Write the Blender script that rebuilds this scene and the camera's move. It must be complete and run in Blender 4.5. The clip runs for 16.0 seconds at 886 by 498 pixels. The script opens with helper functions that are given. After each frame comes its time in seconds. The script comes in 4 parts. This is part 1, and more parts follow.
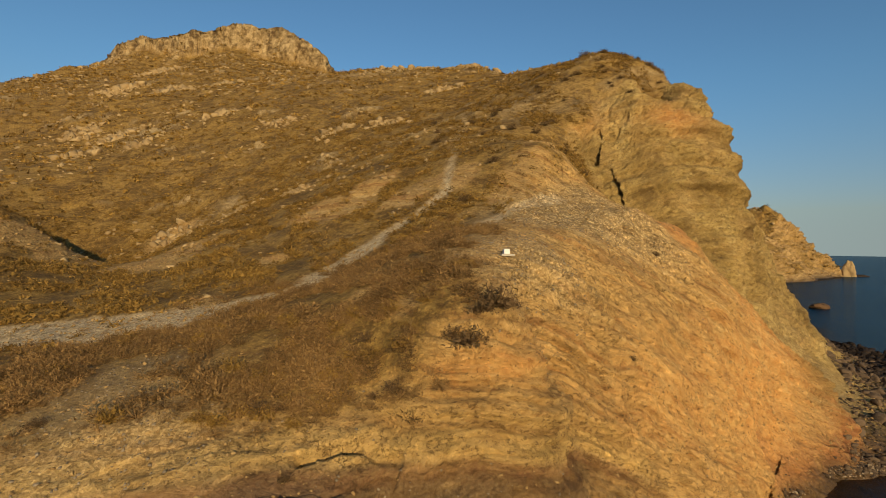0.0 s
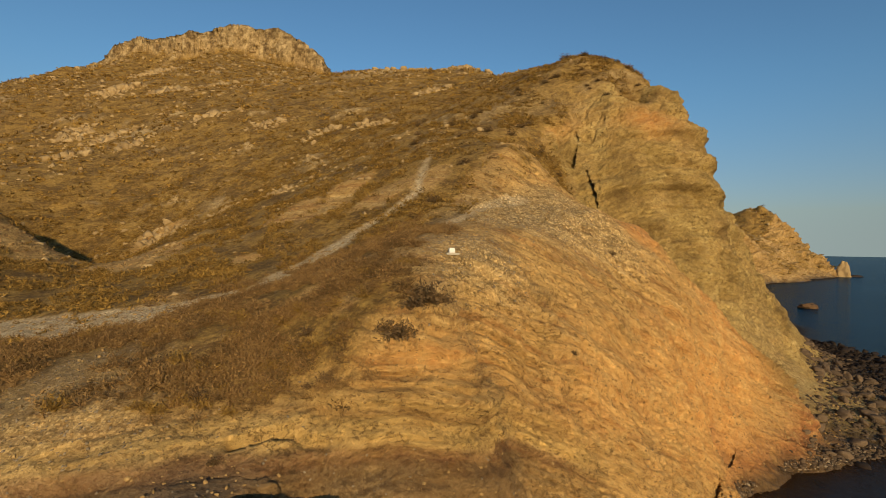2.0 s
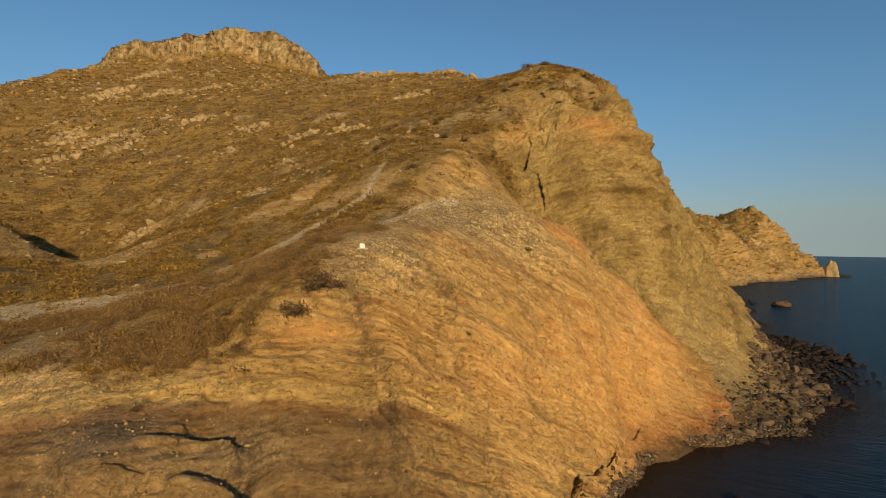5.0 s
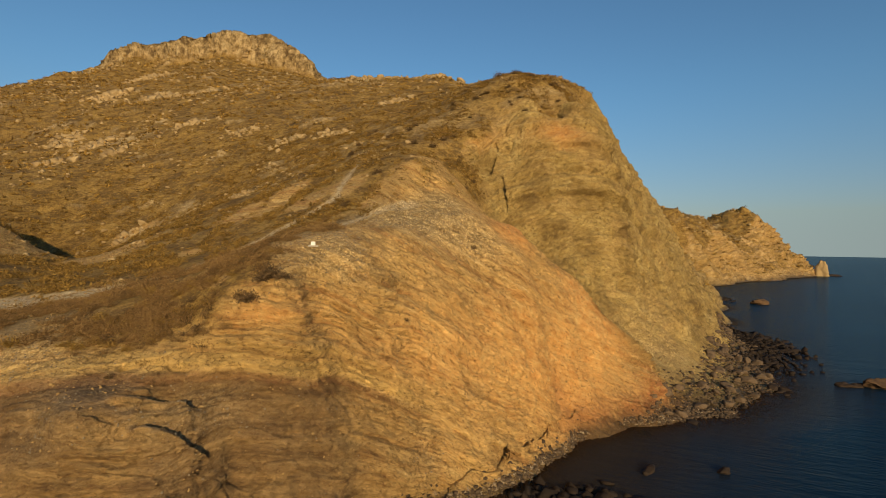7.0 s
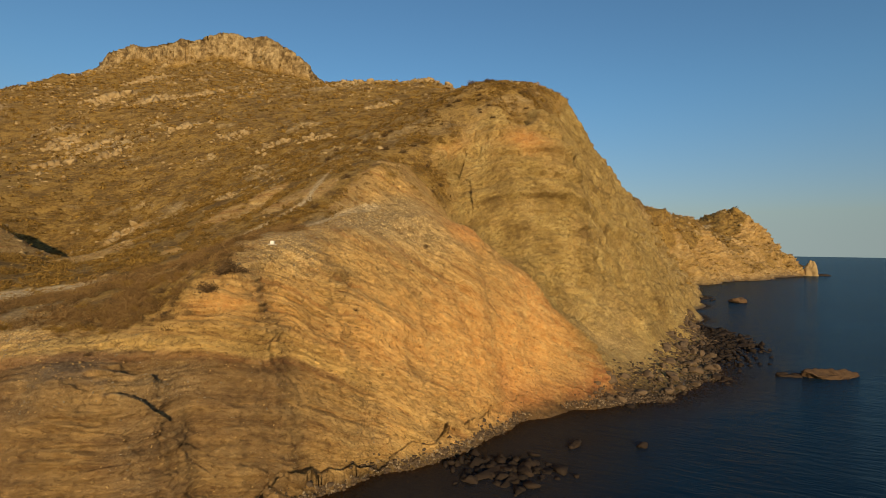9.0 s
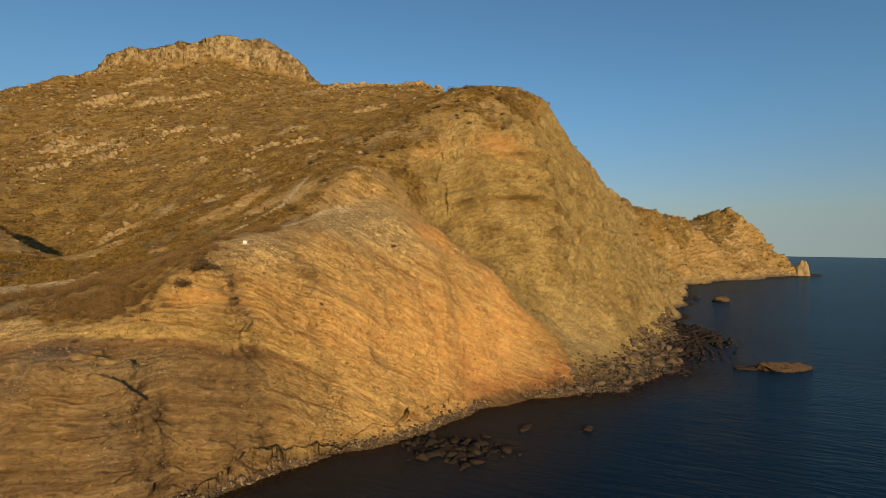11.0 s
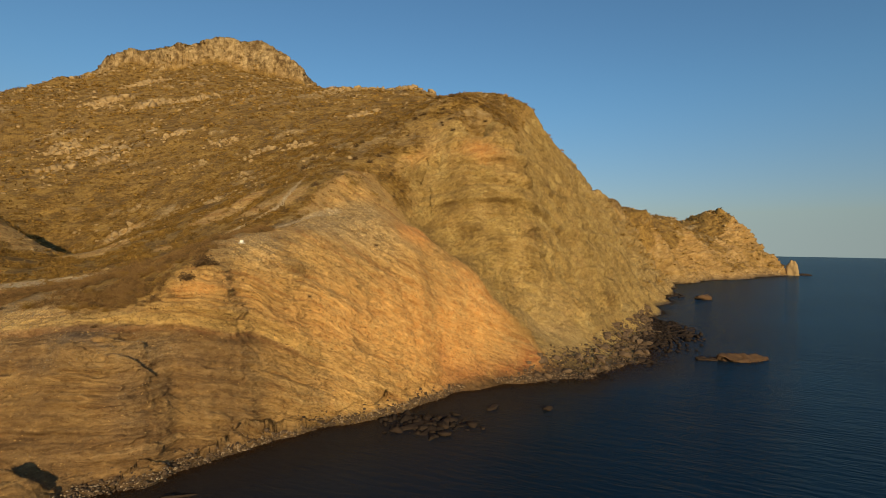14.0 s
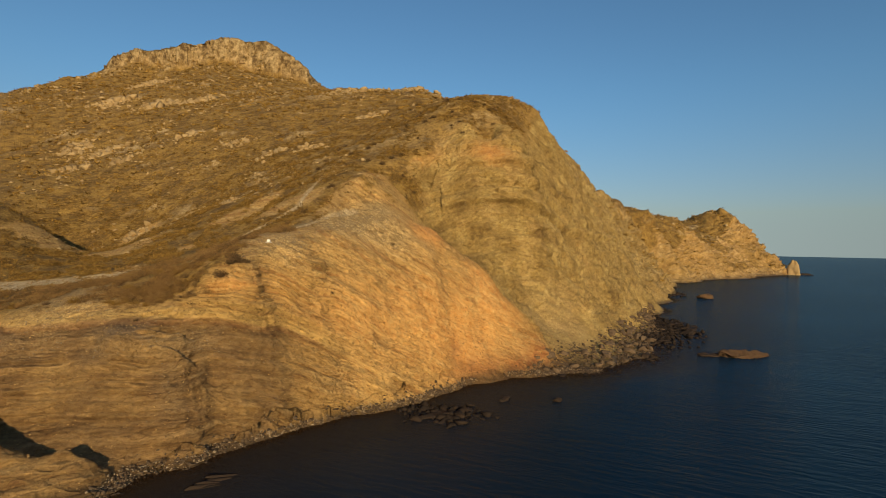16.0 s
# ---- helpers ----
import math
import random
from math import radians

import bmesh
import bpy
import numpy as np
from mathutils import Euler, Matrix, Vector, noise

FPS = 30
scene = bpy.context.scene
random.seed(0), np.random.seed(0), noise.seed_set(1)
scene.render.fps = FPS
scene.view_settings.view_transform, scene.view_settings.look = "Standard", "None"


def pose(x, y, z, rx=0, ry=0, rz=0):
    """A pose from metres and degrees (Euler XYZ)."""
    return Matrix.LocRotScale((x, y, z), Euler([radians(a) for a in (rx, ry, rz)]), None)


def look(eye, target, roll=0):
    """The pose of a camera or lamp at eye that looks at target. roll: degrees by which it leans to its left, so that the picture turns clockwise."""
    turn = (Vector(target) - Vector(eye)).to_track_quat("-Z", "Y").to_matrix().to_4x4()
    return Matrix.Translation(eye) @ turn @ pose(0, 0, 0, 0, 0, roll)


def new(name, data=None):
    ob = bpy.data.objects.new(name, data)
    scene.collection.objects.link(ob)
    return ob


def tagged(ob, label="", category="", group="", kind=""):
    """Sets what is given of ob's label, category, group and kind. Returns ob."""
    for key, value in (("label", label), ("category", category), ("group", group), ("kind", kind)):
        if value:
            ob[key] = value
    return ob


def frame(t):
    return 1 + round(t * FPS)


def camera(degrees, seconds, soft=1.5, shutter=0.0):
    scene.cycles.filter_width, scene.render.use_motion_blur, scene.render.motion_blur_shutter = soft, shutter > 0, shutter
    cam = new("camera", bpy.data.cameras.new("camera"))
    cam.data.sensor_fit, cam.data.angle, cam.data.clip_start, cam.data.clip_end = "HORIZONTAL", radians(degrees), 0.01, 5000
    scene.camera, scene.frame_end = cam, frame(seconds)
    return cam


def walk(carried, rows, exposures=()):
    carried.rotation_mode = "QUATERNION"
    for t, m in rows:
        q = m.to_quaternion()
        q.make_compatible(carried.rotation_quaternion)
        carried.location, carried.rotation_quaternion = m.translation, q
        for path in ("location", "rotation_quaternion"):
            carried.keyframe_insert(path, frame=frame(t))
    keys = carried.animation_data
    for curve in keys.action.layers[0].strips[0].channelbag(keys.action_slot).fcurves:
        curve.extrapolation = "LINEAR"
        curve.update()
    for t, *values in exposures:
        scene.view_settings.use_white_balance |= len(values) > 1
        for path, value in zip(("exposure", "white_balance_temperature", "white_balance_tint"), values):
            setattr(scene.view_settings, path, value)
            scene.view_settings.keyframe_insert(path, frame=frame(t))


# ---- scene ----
cam = camera(84.0, 16.0, soft=0.4)
METRES, EYE, TILT, LEAN, TURN = 50.0, 23.5, -0.2, -0.8, 0.0
ROWS = [
    (0.0, 0.0, 0.0, 0.0, 0.0, 0.0, -0.0),
    (0.5, 0.0152, -0.0022, -0.0002, -0.02, 0.0, -0.01),
    (1.0, 0.032, -0.0084, -0.0006, -0.04, 0.02, -0.02),
    (1.5, 0.0508, -0.0173, -0.0012, -0.03, 0.04, -0.02),
    (2.0, 0.0714, -0.0291, -0.002, -0.04, 0.05, -0.02),
    (2.5, 0.0934, -0.0433, -0.0029, -0.04, 0.08, -0.01),
    (3.0, 0.1166, -0.0599, -0.0038, -0.04, 0.1, -0.01),
    (3.5, 0.1405, -0.0787, -0.0047, -0.02, 0.1, -0.0),
    (4.0, 0.1649, -0.0995, -0.006, -0.02, 0.09, 0.0),
    (6.5, 0.2981, -0.2378, -0.0153, -0.01, 0.11, 0.02),
    (7.0, 0.3278, -0.2701, -0.016, -0.0, 0.14, 0.02),
    (7.5, 0.3583, -0.3026, -0.0164, 0.01, 0.14, 0.01),
    (8.0, 0.3889, -0.3344, -0.0175, 0.02, 0.15, 0.01),
    (8.5, 0.419, -0.3653, -0.0189, 0.03, 0.15, 0.0),
    (9.0, 0.448, -0.3957, -0.0203, 0.0, 0.16, -0.0),
    (11.5, 0.566, -0.5203, -0.0231, -0.0, 0.17, -0.0),
    (12.0, 0.5831, -0.5441, -0.0232, -0.02, 0.17, -0.01),
    (12.5, 0.5974, -0.5686, -0.0233, -0.06, 0.16, -0.04),
    (13.0, 0.6065, -0.5955, -0.0243, -0.13, 0.15, -0.06),
    (13.5, 0.6106, -0.622, -0.025, -0.14, 0.14, -0.07),
    (14.0, 0.6111, -0.6465, -0.0255, -0.18, 0.13, -0.09),
    (14.5, 0.607, -0.668, -0.0258, -0.17, 0.11, -0.12),
    (15.0, 0.5979, -0.6865, -0.0261, -0.16, 0.09, -0.14),
    (15.5, 0.5848, -0.7032, -0.0263, -0.15, 0.06, -0.16),
    (16.0, 0.5691, -0.7186, -0.0262, -0.05, 0.05, -0.19),
]
walk(cam, [(t, pose(0, 0, EYE, TILT, LEAN, TURN) @ pose(METRES * x, METRES * y, METRES * z, 90 + pitch, roll, yaw)) for t, x, y, z, yaw, pitch, roll in ROWS], exposures=[(0, -0.02), (16, -0.02)])

# ---- world and sun ----
SUN_AZIMUTH, SUN_ELEVATION = 167.0, 15.0
world = bpy.data.worlds.new("world")
scene.world = world
world.use_nodes = True
wt = world.node_tree
wt.nodes.clear()
w_out = wt.nodes.new("ShaderNodeOutputWorld")
w_bg = wt.nodes.new("ShaderNodeBackground")
w_sky = wt.nodes.new("ShaderNodeTexSky")
w_sky.sky_type, w_sky.sun_disc = "NISHITA", False
w_sky.sun_elevation, w_sky.sun_rotation = radians(SUN_ELEVATION), radians(SUN_AZIMUTH)
w_sky.altitude, w_sky.air_density, w_sky.dust_density, w_sky.ozone_density = 20, 1.0, 1.0, 1.2
w_co = wt.nodes.new("ShaderNodeTexCoord")
w_up = wt.nodes.new("ShaderNodeVectorMath")
w_up.operation = "MAXIMUM"
w_up.inputs[1].default_value = (-1, -1, 0.07)
wt.links.new(w_co.outputs["Generated"], w_up.inputs[0])
wt.links.new(w_up.outputs[0], w_sky.inputs["Vector"])
w_tint = wt.nodes.new("ShaderNodeMix")
w_tint.data_type, w_tint.blend_type = "RGBA", "MULTIPLY"
w_tint.inputs[0].default_value = 1.0
w_sep = wt.nodes.new("ShaderNodeSeparateXYZ")
w_rise = wt.nodes.new("ShaderNodeMapRange")
w_rise.interpolation_type = "SMOOTHSTEP"
w_rise.inputs[1].default_value, w_rise.inputs[2].default_value = 0.0, 0.32
w_hue = wt.nodes.new("ShaderNodeMix")
w_hue.data_type = "RGBA"
w_hue.inputs[6].default_value, w_hue.inputs[7].default_value = (0.70, 0.725, 0.84, 1), (0.65, 0.98, 1.18, 1)
wt.links.new(w_co.outputs["Generated"], w_sep.inputs[0])
wt.links.new(w_sep.outputs[2], w_rise.inputs[0])
wt.links.new(w_rise.outputs[0], w_hue.inputs[0])
wt.links.new(w_hue.outputs[2], w_tint.inputs[7])
wt.links.new(w_sky.outputs[0], w_tint.inputs[6])
wt.links.new(w_tint.outputs[2], w_bg.inputs["Color"])
w_bg.inputs["Strength"].default_value = 0.099
wt.links.new(w_bg.outputs[0], w_out.inputs["Surface"])

sun_data = bpy.data.lights.new("sun", "SUN")
sun_data.energy, sun_data.angle, sun_data.color = 4.8, radians(0.6), (1.0, 0.74, 0.40)
sun = new("sun", sun_data)
az, el = radians(SUN_AZIMUTH), radians(SUN_ELEVATION)
sun_way = Vector((math.sin(az) * math.cos(el), math.cos(az) * math.cos(el), math.sin(el)))
sun.matrix_world = look(sun_way * 200, (0, 0, 0))


# ---- noise on arrays ----
def cell(ix, iy, iz, seed):
    h = (ix * np.uint32(374761393) + iy * np.uint32(668265263) + iz * np.uint32(2147483647) + np.uint32(seed * 97531 + 7)).astype(np.uint32)
    h = (h ^ (h >> np.uint32(13))) * np.uint32(1274126177)
    h = (h ^ (h >> np.uint32(16))) * np.uint32(2246822519)
    return ((h ^ (h >> np.uint32(15))) & np.uint32(0xFFFFFF)).astype(np.float32) / np.float32(8388608.0) - np.float32(1.0)


def value_noise(x, y, z, seed=0):
    """Smooth noise from -1 to 1."""
    fx, fy, fz = np.floor(x), np.floor(y), np.floor(z)
    ix, iy, iz = (f.astype(np.int64).astype(np.uint32) for f in (fx, fy, fz))
    tx, ty, tz = ((v - f).astype(np.float32) for v, f in ((x, fx), (y, fy), (z, fz)))
    tx, ty, tz = (v * v * v * (v * (v * 6 - 15) + 10) for v in (tx, ty, tz))
    one = np.uint32(1)
    a = []
    for dz in (0, 1):
        for dy in (0, 1):
            c0 = cell(ix, iy + one * np.uint32(dy), iz + one * np.uint32(dz), seed)
            c1 = cell(ix + one, iy + one * np.uint32(dy), iz + one * np.uint32(dz), seed)
            a.append(c0 + (c1 - c0) * tx)
    b0, b1 = a[0] + (a[1] - a[0]) * ty, a[2] + (a[3] - a[2]) * ty
    return b0 + (b1 - b0) * tz


def fbm(x, y, z, octaves=4, seed=0, gain=0.5, ridged=False):
    total, amp, norm = 0.0, 1.0, 0.0
    for i in range(octaves):
        n = value_noise(x, y, z, seed + i)
        total = total + amp * ((1 - 2 * np.abs(n)) if ridged else n)
        norm += amp
        amp *= gain
        x, y, z = 1.6 * x + 1.2 * y + 5.1, -1.2 * x + 1.6 * y + 3.7, 2.0 * z + 9.2
    return total / norm


def blocks(x, y, z, seed):
    """Rock broken into angular blocks: a random level for each, from -1 to 1, and the gap to the next block."""
    ix, iy, iz = (np.floor(v).astype(np.int64).astype(np.uint32) for v in (x, y, z))
    near, second = np.full(x.shape, 9.0, np.float32), np.full(x.shape, 9.0, np.float32)
    level = np.zeros(x.shape, np.float32)
    fx, fy, fz = ((v - np.floor(v)).astype(np.float32) for v in (x, y, z))
    for a in (-1, 0, 1):
        for b in (-1, 0, 1):
            for c in (-1, 0, 1):
                jx, jy, jz = ix + np.uint32(a % 2 ** 32), iy + np.uint32(b % 2 ** 32), iz + np.uint32(c % 2 ** 32)
                h = cell(jx, jy, jz, seed)
                g = h * 7.31
                g = g - np.floor(g)
                k = h * 53.7
                k = k - np.floor(k)
                d = (a + 0.5 + 0.45 * h - fx) ** 2 + (b + g - fy) ** 2 + (c + k - fz) ** 2
                first = d < near
                second = np.where(first, near, np.minimum(second, d))
                level = np.where(first, h * 91.1 - np.floor(h * 91.1), level)
                near = np.where(first, d, near)
    return 2 * level - 1, np.sqrt(second) - np.sqrt(near)


def smooth(lo, hi, v):
    t = np.clip((v - lo) / (hi - lo), 0, 1)
    return t * t * (3 - 2 * t)


# ---- the lie of the land: landform lines as (x, y, z) ----
SHORE = [(-0.8, 8.6), (0.6, 12.9), (4.2, 17.2), (7.2, 21.7), (10.4, 25.8), (15.2, 29.6), (22.2, 34.6), (27.2, 40.5), (31.2, 46.4), (36.6, 52.4), (50, 54), (57, 55.5),
         (73, 70), (82, 88), (92, 105), (94, 120), (98, 136), (116, 172), (139, 214), (158, 262), (185, 326), (260, 379), (330, 438), (372, 469), (388, 478)]
OUTCROP = [(-5.6, 8.7, 4.3), (-2.9, 10.0, 3.3), (-10.5, 8.0, 4.8), (-15, 7.6, 7.5), (-22, 8, 9.5), (-1.8, 12.4, 0.8), (-4.5, 12.2, 0.7), (-9, 11.8, 1.2), (-15, 11.2, 2.2),
           (-5, 6.4, 1.0), (-2.2, 8.6, 1.0), (-10, 4.5, 1.0), (-18, 3, 1.0), (-30, 0, 0.5), (-60, -12, 0.5)]
LOWER_WALL = [(-3.9, 15.1, 11.6), (-2.3, 16.8, 11.4), (-8.1, 15.4, 9.0), (-8.4, 13.8, 4.6), (-5.0, 13.9, 4.0), (-9, 16.4, 11.6), (-17, 15.0, 10.2), (-16.2, 14.0, 7.0), (0.4, 17.9, 10.6), (2.4, 19.8, 7.1),
              (2.9, 18.6, 1.6), (1.5, 20.2, 9.4), (4.4, 21.8, 3.8), (-28, 16, 11), (-26, 12, 5)]
STRATA = [(-11.2, 20.4, 14.7), (-17, 19, 14.0), (-6.4, 20.0, 13.3), (-3.7, 22, 15.3), (-2.3, 23.4, 16.6), (-9.1, 23.6, 15.9), (-1.8, 24.4, 18.0), (-2.5, 21.0, 13.0), (3, 21.6, 11.4), (1.4, 22.4, 13.8),
          (4.1, 22.9, 15.2), (5, 24.2, 17.2), (5.4, 24.0, 14.6), (5.9, 22.9, 6.2), (9, 26.6, 4.6), (7.4, 26.6, 11.2), (8.5, 28.1, 10.7), (9.7, 28.8, 13.5), (7.6, 27.5, 15.7)]
RED_FACE = [(10.1, 29.6, 8.8), (12.8, 30.9, 13.2), (15.3, 33.6, 12.4), (17.2, 32.9, 2.8), (18.4, 34.9, 12.9), (31.8, 49.2, 5.8),
            (20.4, 40.3, 15.1), (18, 38.9, 16.8), (14.2, 35.8, 17.6), (16.6, 39.3, 19.8), (23.7, 42.6, 18.0), (26.6, 46.6, 21.0), (28.6, 46.9, 13.4), (18.9, 37.3, 13.6), (19.6, 36.0, 8.8), (34.2, 53.2, 14.6), (27.4, 47.7, 21.5), (33, 52, 16),
            (38.5, 54.5, 11.2), (44.2, 58.5, 9.6), (48.6, 59.5, 3.0)]
CREST = [(4.2, 32.7, 23.1), (4.3, 28.0, 21.0), (1.1, 24.9, 19.3), (11.9, 36.6, 18.4), (10, 40, 23.4), (18, 45.5, 22.8), (21, 49.3, 26.6), (18.5, 51.5, 27.6), (10.5, 47.6, 26), (-1.7, 49.9, 25), (1, 54.3, 27.7),
         (11.1, 56.5, 32.4), (12.5, 54, 29.6), (9, 59.5, 34.4), (15.5, 64.5, 36.2), (17, 60.5, 31.5), (7, 62.6, 34.9), (24.5, 58, 26.6), (30, 64, 22.6), (35, 76, 21.4), (33.6, 78.8, 25.4), (25, 73.5, 28.2), (26, 79.4, 30.8)]
TRACK_SIDE = [(-9.6, 37.8, 20.1), (-19.7, 37.5, 17.9), (-24.8, 34, 16.2), (-16, 30, 17.0), (-25, 24, 14.6), (-15.8, 54, 22.1), (-13.2, 62.2, 27.2), (-11.7, 66.3, 28.3), (-30, 50, 18.5), (-42, 62, 19.0),
              (-55, 69, 23.6), (-62, 73, 27.2), (-71, 74, 31), (-80, 72, 34), (-48, 71, 20.2), (-62.6, 91, 17.6), (-78, 96, 22), (-66, 84, 16.6), (-57, 79, 16.8), (-74, 86, 19.5), (-100, 60, 30), (-60, 30, 14), (-90, 10, 10)]
HILLSIDE = [(-36.7, 104.8, 34.5), (-45.4, 112.6, 37.2), (-24.4, 121, 51.0), (-75.4, 164, 66.3), (-126, 176, 57.7), (-112, 155, 51.7), (-146, 215, 85.8), (-134, 255, 101.8), (0, 175, 79), (-4, 110, 50.5),
            (-29, 264, 118), (9.7, 150, 73), (14.2, 236, 110), (6.6, 233, 107.5), (-219, 245, 60), (-90, 112, 33), (-160, 130, 40)]
UPLAND = [(-266, 455, 180), (-354, 466, 180), (-170, 500, 203), (-207, 488, 216), (-300, 488, 213), (-368, 480, 196), (-420, 460, 168), (-132, 520, 210), (-106, 510, 199), (-60, 500, 165), (-250, 560, 225),
          (-350, 580, 190), (-120, 640, 150), (0, 400, 120), (40, 300, 92), (-460, 460, 150), (-200, 380, 155), (-100, 380, 150)]
UPPER_CLIFF = [(29, 85, 40.6), (26.0, 81.6, 39.6), (22, 84, 45), (31, 81, 38.5), (36.6, 80.4, 34.8), (43.9, 80.6, 31.4), (44.0, 82.7, 36), (44.9, 84.2, 43.5), (49.7, 89, 45), (52, 87.4, 38), (56.7, 89.9, 29.6),
               (58.4, 86.8, 14.2), (65, 86, 11.6), (72.6, 102, 10.6), (79, 103, 4.0), (37.5, 101.5, 63.4), (30.5, 102, 64.2), (42, 101, 61.0), (45.5, 95.5, 54), (18.7, 88, 47.5), (39, 91.5, 49), (51.7, 131, 72.5), (25, 105, 62.6), (20, 111, 61.5), (14, 128, 63), (28, 112, 65.5), (42, 110, 65.5)]
FAR_SHORE = [(59.6, 130, 61.5), (62, 140, 72), (76, 163.8, 63.3), (97, 200, 58.5), (90.7, 133.5, 15), (87, 118, 7), (76, 128, 34), (100.8, 170, 33), (141, 284, 50), (146, 292, 56), (170, 308, 21), (223, 362, 8.6), (246, 420, 53), (122, 250, 58), (190, 350, 55), (86, 180, 62), (120, 340, 60), (110, 262, 52)]
HEADLAND = [(338, 540, 66), (366, 560, 71), (352, 548, 64), (341, 524, 54), (372, 515, 29), (388, 540, 46), (393, 501, 19), (390, 487, 8), (403, 492, -2), (409, 515, -2), (404, 476, -5), (425, 540, -6), (345, 543, 68), (360, 552, 75), (331, 538, 58), (300, 600, 50), (400, 600, 20), (200, 520, 60)]
CLIFF_FOOT = [(45.6, 55.2, 3.0), (49.5, 59, 2.3), (52.4, 63.8, 2.3), (59, 72, 2.2), (67, 81, 2.0), (75, 92, 1.7), (81.7, 102, 1.1), (88, 112.5, 2.2), (95, 128, 4.2)]
APRON = [(38.5, 52.6, 1.0), (41, 51.6, 0.7), (44, 51.8, 0.7), (48, 54.5, 1.0), (54.5, 60, 1.0), (60, 65, 1.1), (66, 72.5, 1.1), (73.5, 80, 1.0), (79, 89, 0.7), (85, 99, 0.4), (90, 108, 0.5), (95, 119, 0.6)]

WALL_LEDGES = [(-3.7, 15.8, 9.6), (-6.4, 15.4, 13.4), (-6.2, 14.2, 11.3), (-5.7, 14.6, 10), (1.8, 17.7, 8.9), (2.1, 18.1, 8.7), (5.3, 20.7, 7.1), (4.7, 20.3, 4.1), (1.8, 21, 7.8), (1.1, 21.5, 11.5), (-0.5, 18.4, 12.7), (-0.2, 19.2, 12.3), (-2.1, 20.2, 11.5), (-3.7, 22.2, 14.6), (-2.9, 24.2, 15.6), (-3.5, 22.6, 15.3), (-2.5, 23, 14.1), (-0.4, 22.3, 14.6), (-3.2, 24.4, 16.4)]
STRATA_BEDS = [(-0.4, 23, 17.2), (0.2, 22.7, 16.5), (3.6, 22.5, 15.4), (4.7, 22.8, 16.2), (3.7, 22.2, 16.5), (3.3, 22.2, 15.3), (4.5, 22.3, 12.5), (5, 23.7, 17), (5.5, 25.4, 18.2), (6.2, 25.8, 15.6), (7.1, 25.7, 12.7), (6.7, 25.9, 14.7), (6.7, 27, 12.7), (6, 28.3, 14.2), (7.8, 29.2, 12.4), (8.8, 27.7, 9.7), (8.9, 24.9, 6.7), (10.8, 27.6, 7.8), (11.9, 30.3, 5.6), (14.9, 29.4, 1.4), (2.1, 25.6, 19.9)]
OCHRE_FACE = [(9.3, 31, 20.4), (7.9, 30.7, 19), (8.3, 31, 22.8), (11.7, 31.2, 16.3), (12.7, 31.3, 13.8), (12.7, 31, 9.4), (14.1, 34.8, 16), (16, 35.4, 14.8), (15.8, 35.8, 14.1), (15.9, 35.3, 10.8), (14.7, 32.7, 7), (15.2, 32.6, 4.5), (18.6, 34.5, 7.7), (16.8, 39, 15.7), (20.9, 41.1, 14.6), (19.9, 41.9, 19.3), (25.7, 44.9, 11.7), (30.2, 48.2, 7.2), (31.1, 48.2, 6.3), (39.7, 53.9, 1.9), (45.6, 56, 1.9), (38.2, 52.7, 12.4)]
OCHRE_RIM = [(3.9, 33.4, 23.5), (10.4, 37.6, 23.3), (17.5, 44.4, 22.4), (22.2, 45, 19.1), (26.7, 46.6, 20.2), (27.5, 47.8, 21.9), (10.4, 41.8, 24.8), (15, 46.5, 25.7), (21.3, 50, 26.2), (19.5, 50.5, 28.1), (24.5, 50.5, 23.8), (26.8, 55.5, 26.4), (40.9, 61.9, 13.1), (45, 62.6, 9.6), (36.2, 63, 18.9)]
SADDLE = [(-10.2, 31, 18.8), (-10.2, 41.3, 20.7), (-10.4, 71.9, 32.9), (5.5, 54.3, 28), (7.3, 56.6, 30.5), (12.7, 57.7, 31.7), (8.3, 59.6, 33), (13.2, 60.2, 35.4), (14.7, 63.5, 37.3), (17.5, 79.2, 42.3), (19.4, 85.3, 46.3), (20.7, 94.1, 53.8), (24.7, 85.8, 46.7), (-42.4, 84.2, 25.6)]
CLIFF_BULGE = [(26.5, 82.6, 40.9), (27.6, 77.5, 31.1), (31.8, 76.7, 26.2), (35.1, 78.7, 24.9), (38.2, 75.2, 23.3), (40.8, 74.9, 17.9), (42.9, 77.6, 18.9), (42.3, 79, 24.6), (37.9, 79.4, 31.4), (33.8, 79.3, 33.7), (32.1, 79.8, 36.5), (34.6, 82.4, 43.8), (32.1, 84.9, 47.5), (30.4, 85.9, 45.8), (33.7, 84.8, 49.5), (40.5, 85.4, 49.5), (34.6, 90.7, 55.1), (42.5, 93.8, 54.8), (45.1, 81.2, 34.1), (48.1, 82.7, 29.8), (44, 83.2, 38.6), (50.2, 84.5, 32.8), (50.5, 84.7, 38.2), (48.6, 85.5, 43.6), (47.4, 79.9, 17), (47.5, 76.1, 11.7)]
CLIFF_EDGE = [(51.8, 85.4, 41.2), (50.2, 86.4, 45), (48.9, 88, 48.7), (47, 90, 52), (44.8, 92, 55.4), (53.2, 85, 35), (54.2, 85.6, 31), (40.5, 98, 60.5)]
RED_EDGE = [(46.9, 57.2, 5.8), (46.5, 60, 9.8), (42, 56, 9.5), (38.5, 53.6, 12), (43.6, 55.8, 4.4), (35, 50.8, 9)]
